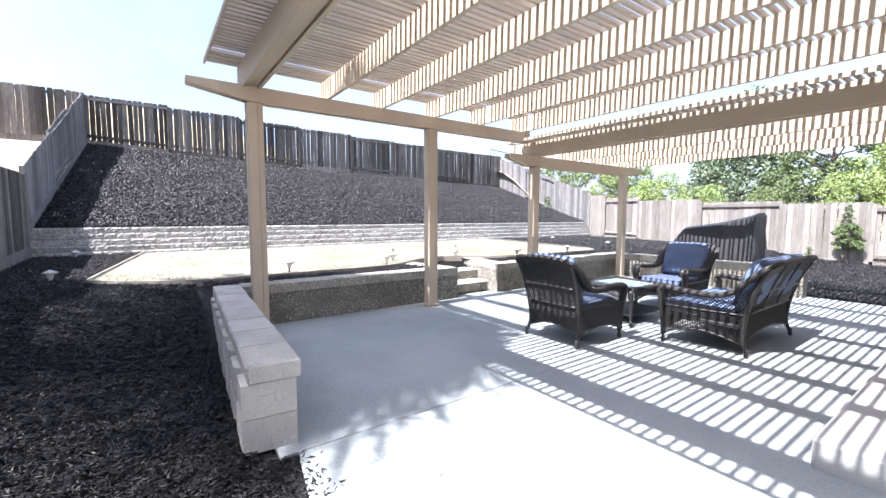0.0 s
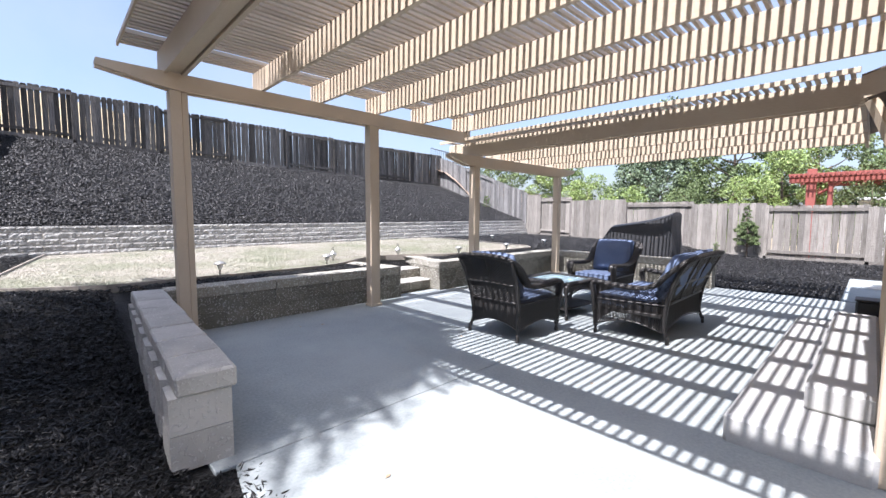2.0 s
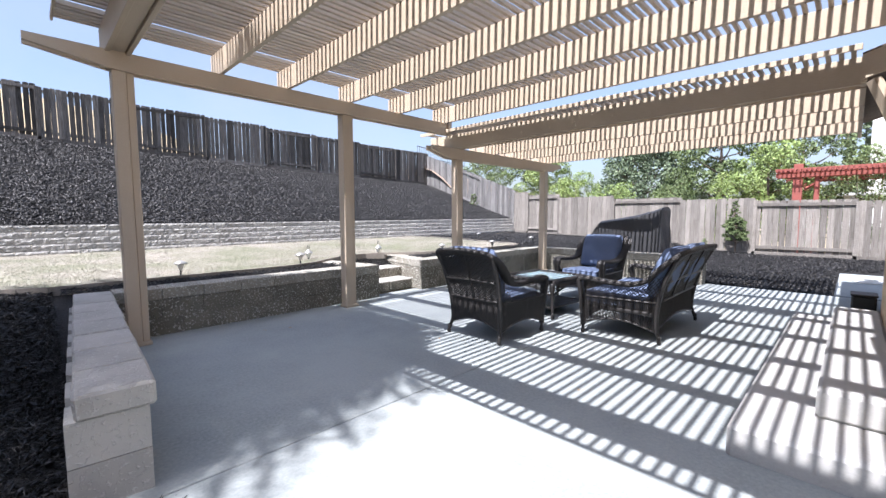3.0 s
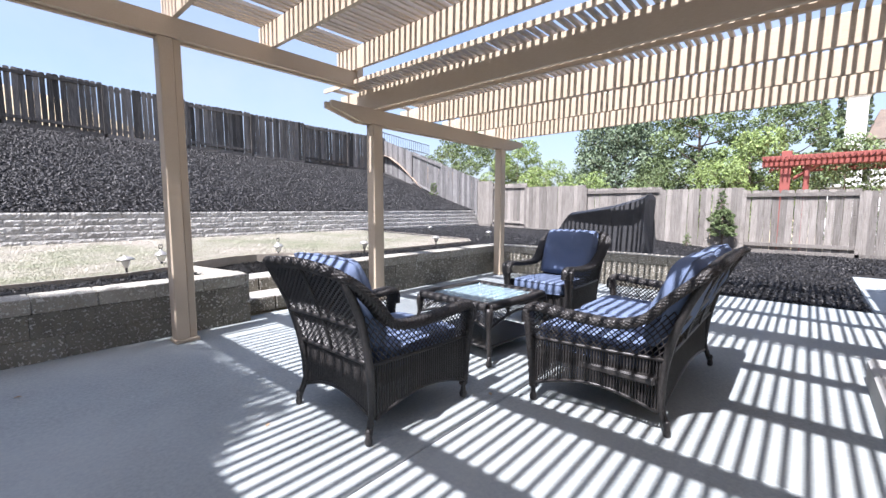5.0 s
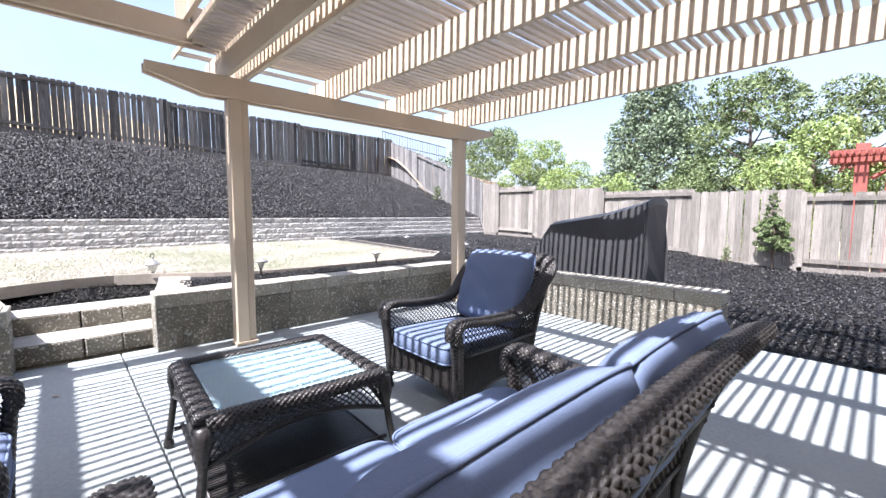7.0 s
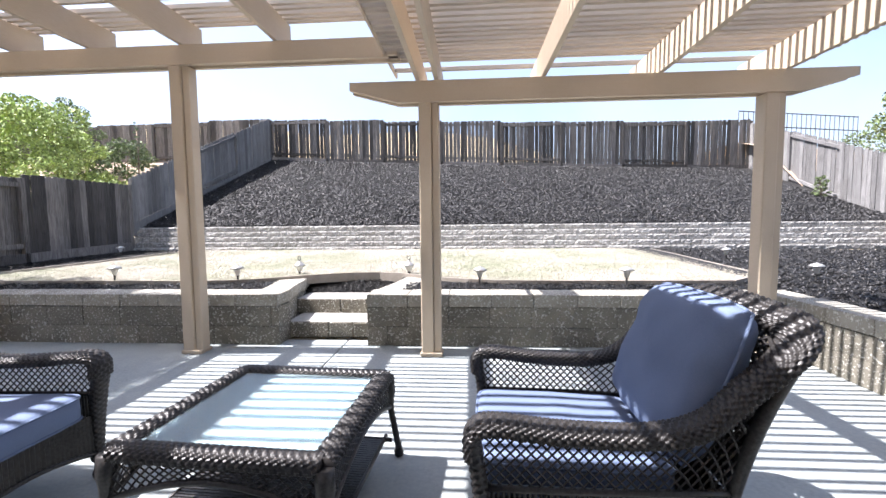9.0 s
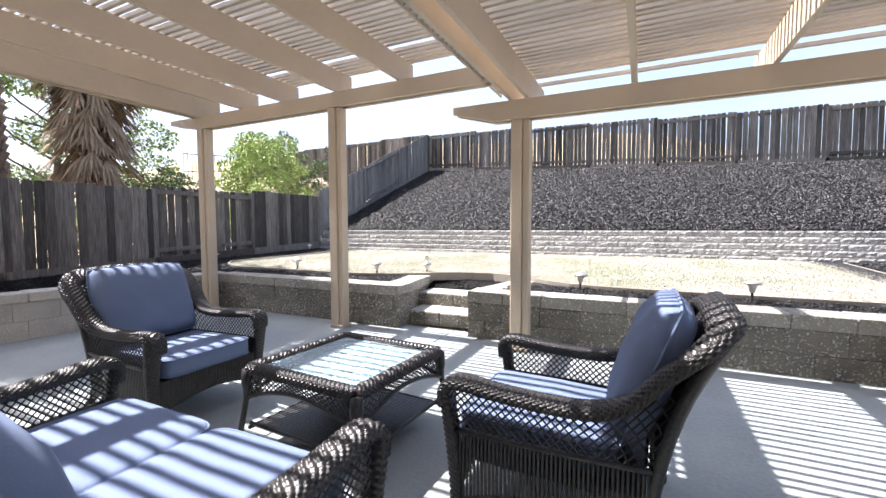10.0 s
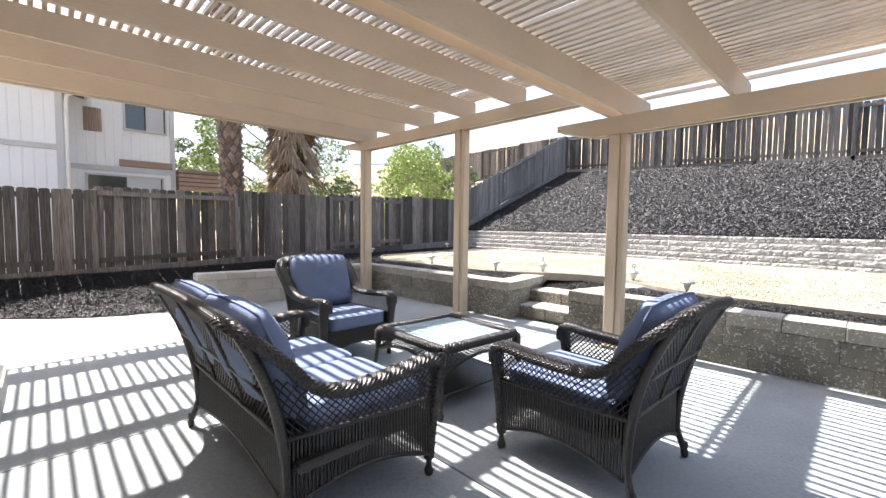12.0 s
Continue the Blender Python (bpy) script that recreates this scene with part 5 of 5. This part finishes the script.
rail = thing("iron_railing", "black iron railing along the top of the next slope", "railing")
for z in (4.75, 5.27):
    part("rail", Shape().tube([(16.6, 18.6, z - 0.1), (21.5, 19.4, z - 0.25)], 0.02, 6), IRON, rail)
for k in range(26):
    part("bar", Shape().tube([(16.6 + 0.196 * k, 18.6 + 0.032 * k, 4.2 - 0.006 * k), (16.6 + 0.196 * k, 18.6 + 0.032 * k, 5.2 - 0.006 * k)], 0.011, 5), IRON, rail)
structure("upper_ground", sheet(FENCE_R + 0.3, 30, 11.5, 24, 0.8, lambda x, y: lerp(0.2, 3.9, step(11.5, 18, y)) - 0.1 * (x - 16) * step(13, 18, y)), DIRT, "bare slope behind the climbing fence", "ground", True)
rail2 = thing("iron_railing", "black iron railing beyond the next garden", "railing")
for z in (3.4, 4.1):
    part("rail", Shape().tube([(-9.0, 12.2, z), (-12.5, 18.5, z + 1.0)], 0.02, 6), IRON, rail2)
for k in range(24):
    t = k / 23
    part("bar", Shape().tube([(lerp(-9, -12.5, t), lerp(12.2, 18.5, t), 2.4 + t), (lerp(-9, -12.5, t), lerp(12.2, 18.5, t), 4.15 + t)], 0.011, 5), IRON, rail2)

# ---- things in the yard ----
cover = thing("grill_cover", "black vinyl cover draped over a barbecue grill", "grill cover", pose(10.35, 4.58, 0))
prof = [(-0.90, 1.36), (-0.88, 1.44), (-0.72, 1.38), (-0.35, 1.27), (0.1, 1.19), (0.40, 1.14), (0.52, 1.02), (0.66, 0.84), (0.86, 0.72), (0.98, 0.6)]
cs = Shape()
rings = []
for i, (y, zt) in enumerate(prof):
    hw = 0.30 + 0.03 * math.sin(i * 1.7)
    ring = []
    for j in range(15):
        t = j / 14
        if t < 0.36:
            f = t / 0.36
            x, z = -hw - 0.05 * (1 - f), lerp(0.22, zt - 0.05, f)
        elif t <= 0.64:
            f = (t - 0.36) / 0.28
            x, z = lerp(-hw, hw, f), zt - 0.05 + 0.05 * math.sin(math.pi * f) ** 0.5
        else:
            f = (t - 0.64) / 0.36
            x, z = hw + 0.05 * f, lerp(zt - 0.05, 0.22, f)
        x += 0.018 * math.sin(5 * y + 3 * z) * (1 - abs(2 * t - 1)) + 0.012 * math.sin(23 * y)
        ring.append(len(cs.v))
        cs.v.append((x, y + 0.02 * math.sin(7 * z), z))
    rings.append(ring)
for p, q in zip(rings, rings[1:]):
    for j in range(14):
        cs.f.append((p[j], q[j], q[j + 1], p[j + 1]))
cs.f.append(tuple(rings[0]))
cs.f.append(tuple(rings[-1][::-1]))
part("drape", cs, COVER, cover, smooth=False)
part("tie", Shape().tube([(-0.37, -0.5, 0.42), (-0.36, 0.1, 0.40), (-0.36, 0.7, 0.42)], 0.012, 6), COVER, cover)


def path_light(x, y, z, h=0.18):
    it = thing("path_light", "small solar path light on a stake", "garden light", pose(x, y, z, RNG.uniform(-3, 3), RNG.uniform(-3, 3), 0), "path lights round the lawn")
    part("stake", Shape().tube([(0, 0, -0.08), (0, 0, h - 0.08)], 0.011, 6), IRON, it)
    part("lens", Shape().lathe([(0.018, h - 0.09), (0.04, h - 0.02), (0.042, h - 0.01)], 12), PLASTIC, it, smooth=True)
    part("shade", Shape().lathe([(0.075, h - 0.012), (0.078, h), (0.05, h + 0.018), (0.012, h + 0.03), (0.01, h + 0.036)], 14), STEEL, it, smooth=True)


for lx, ly in ((3.76, 6.95), (2.15, 6.98), (6.66, 6.74), (8.23, 6.68), (10.5, 7.12), (10.72, 9.15), (-0.56, 10.1), (-0.5, 7.4)):
    path_light(lx, ly, ground_z(lx, ly))


def lantern(x, y):
    it = thing("garden_lantern", "small dark metal lantern with a curled top beside the pier", "lantern", pose(x, y, ground_z(x, y) - 0.005) @ Matrix.Diagonal((0.72, 0.72, 0.85, 1)), "lanterns beside the piers")
    part("foot", Shape().lathe([(0.045, 0), (0.05, 0.01), (0.02, 0.03), (0.018, 0.06)], 12), IRON, it, smooth=True)
    part("glass", Shape().lathe([(0.03, 0.06), (0.06, 0.10), (0.075, 0.15)], 8), PLASTIC, it)
    part("hood", Shape().lathe([(0.105, 0.15), (0.10, 0.165), (0.05, 0.20), (0.02, 0.22), (0.02, 0.235)], 12), STEEL, it, smooth=True)
    for sx in (1, -1):
        part("curl", Shape().tube([(0, 0, 0.23), (0.03 * sx, 0, 0.27), (0.02 * sx, 0, 0.31), (-0.005 * sx, 0, 0.29)], 0.007, 6), IRON, it, smooth=True)


lantern(4.24, 7.62)
lantern(5.74, 7.62)
hose = thing("garden_hose", "pale garden hose coiled on the concrete path", "hose", pose(11.7, 0.6, 0.026))
part("coil", Shape().tube([(0.28 * math.cos(k * 0.4) * (1 - k / 160), 0.22 * math.sin(k * 0.4) * (1 - k / 160), 0.012 * (k // 16)) for k in range(64)], 0.012, 6), PLASTIC, hose, smooth=True)
box_ = thing("drain_box", "small black plastic box on the path", "box", pose(8.6, 0.72, 0.0))
part("body", Shape().cbox(-0.16, 0.16, -0.12, 0.12, 0, 0.2, 0.02), IRON, box_)
part("lid", Shape().cbox(-0.17, 0.17, -0.13, 0.13, 0.2, 0.225, 0.008), IRON, box_)
for k in range(9):
    a, rr = RNG.uniform(0, 6.28), RNG.uniform(0, 1)
    leaf_ = Shape().add([(0, 0, 0.001), (0.022, 0.012, 0.006), (0.05, 0, 0.002), (0.022, -0.012, 0.005)], [(0, 1, 2, 3)])
    x, y = RNG.uniform(1.6, 5.0), RNG.uniform(1.6, 5.6)
    tagged(part("fallen_leaf", leaf_, THATCH, None, at=pose(x, y, 0.002, 0, 0, math.degrees(a))), "dry brown leaf lying on the concrete", "leaf", "fallen leaves")
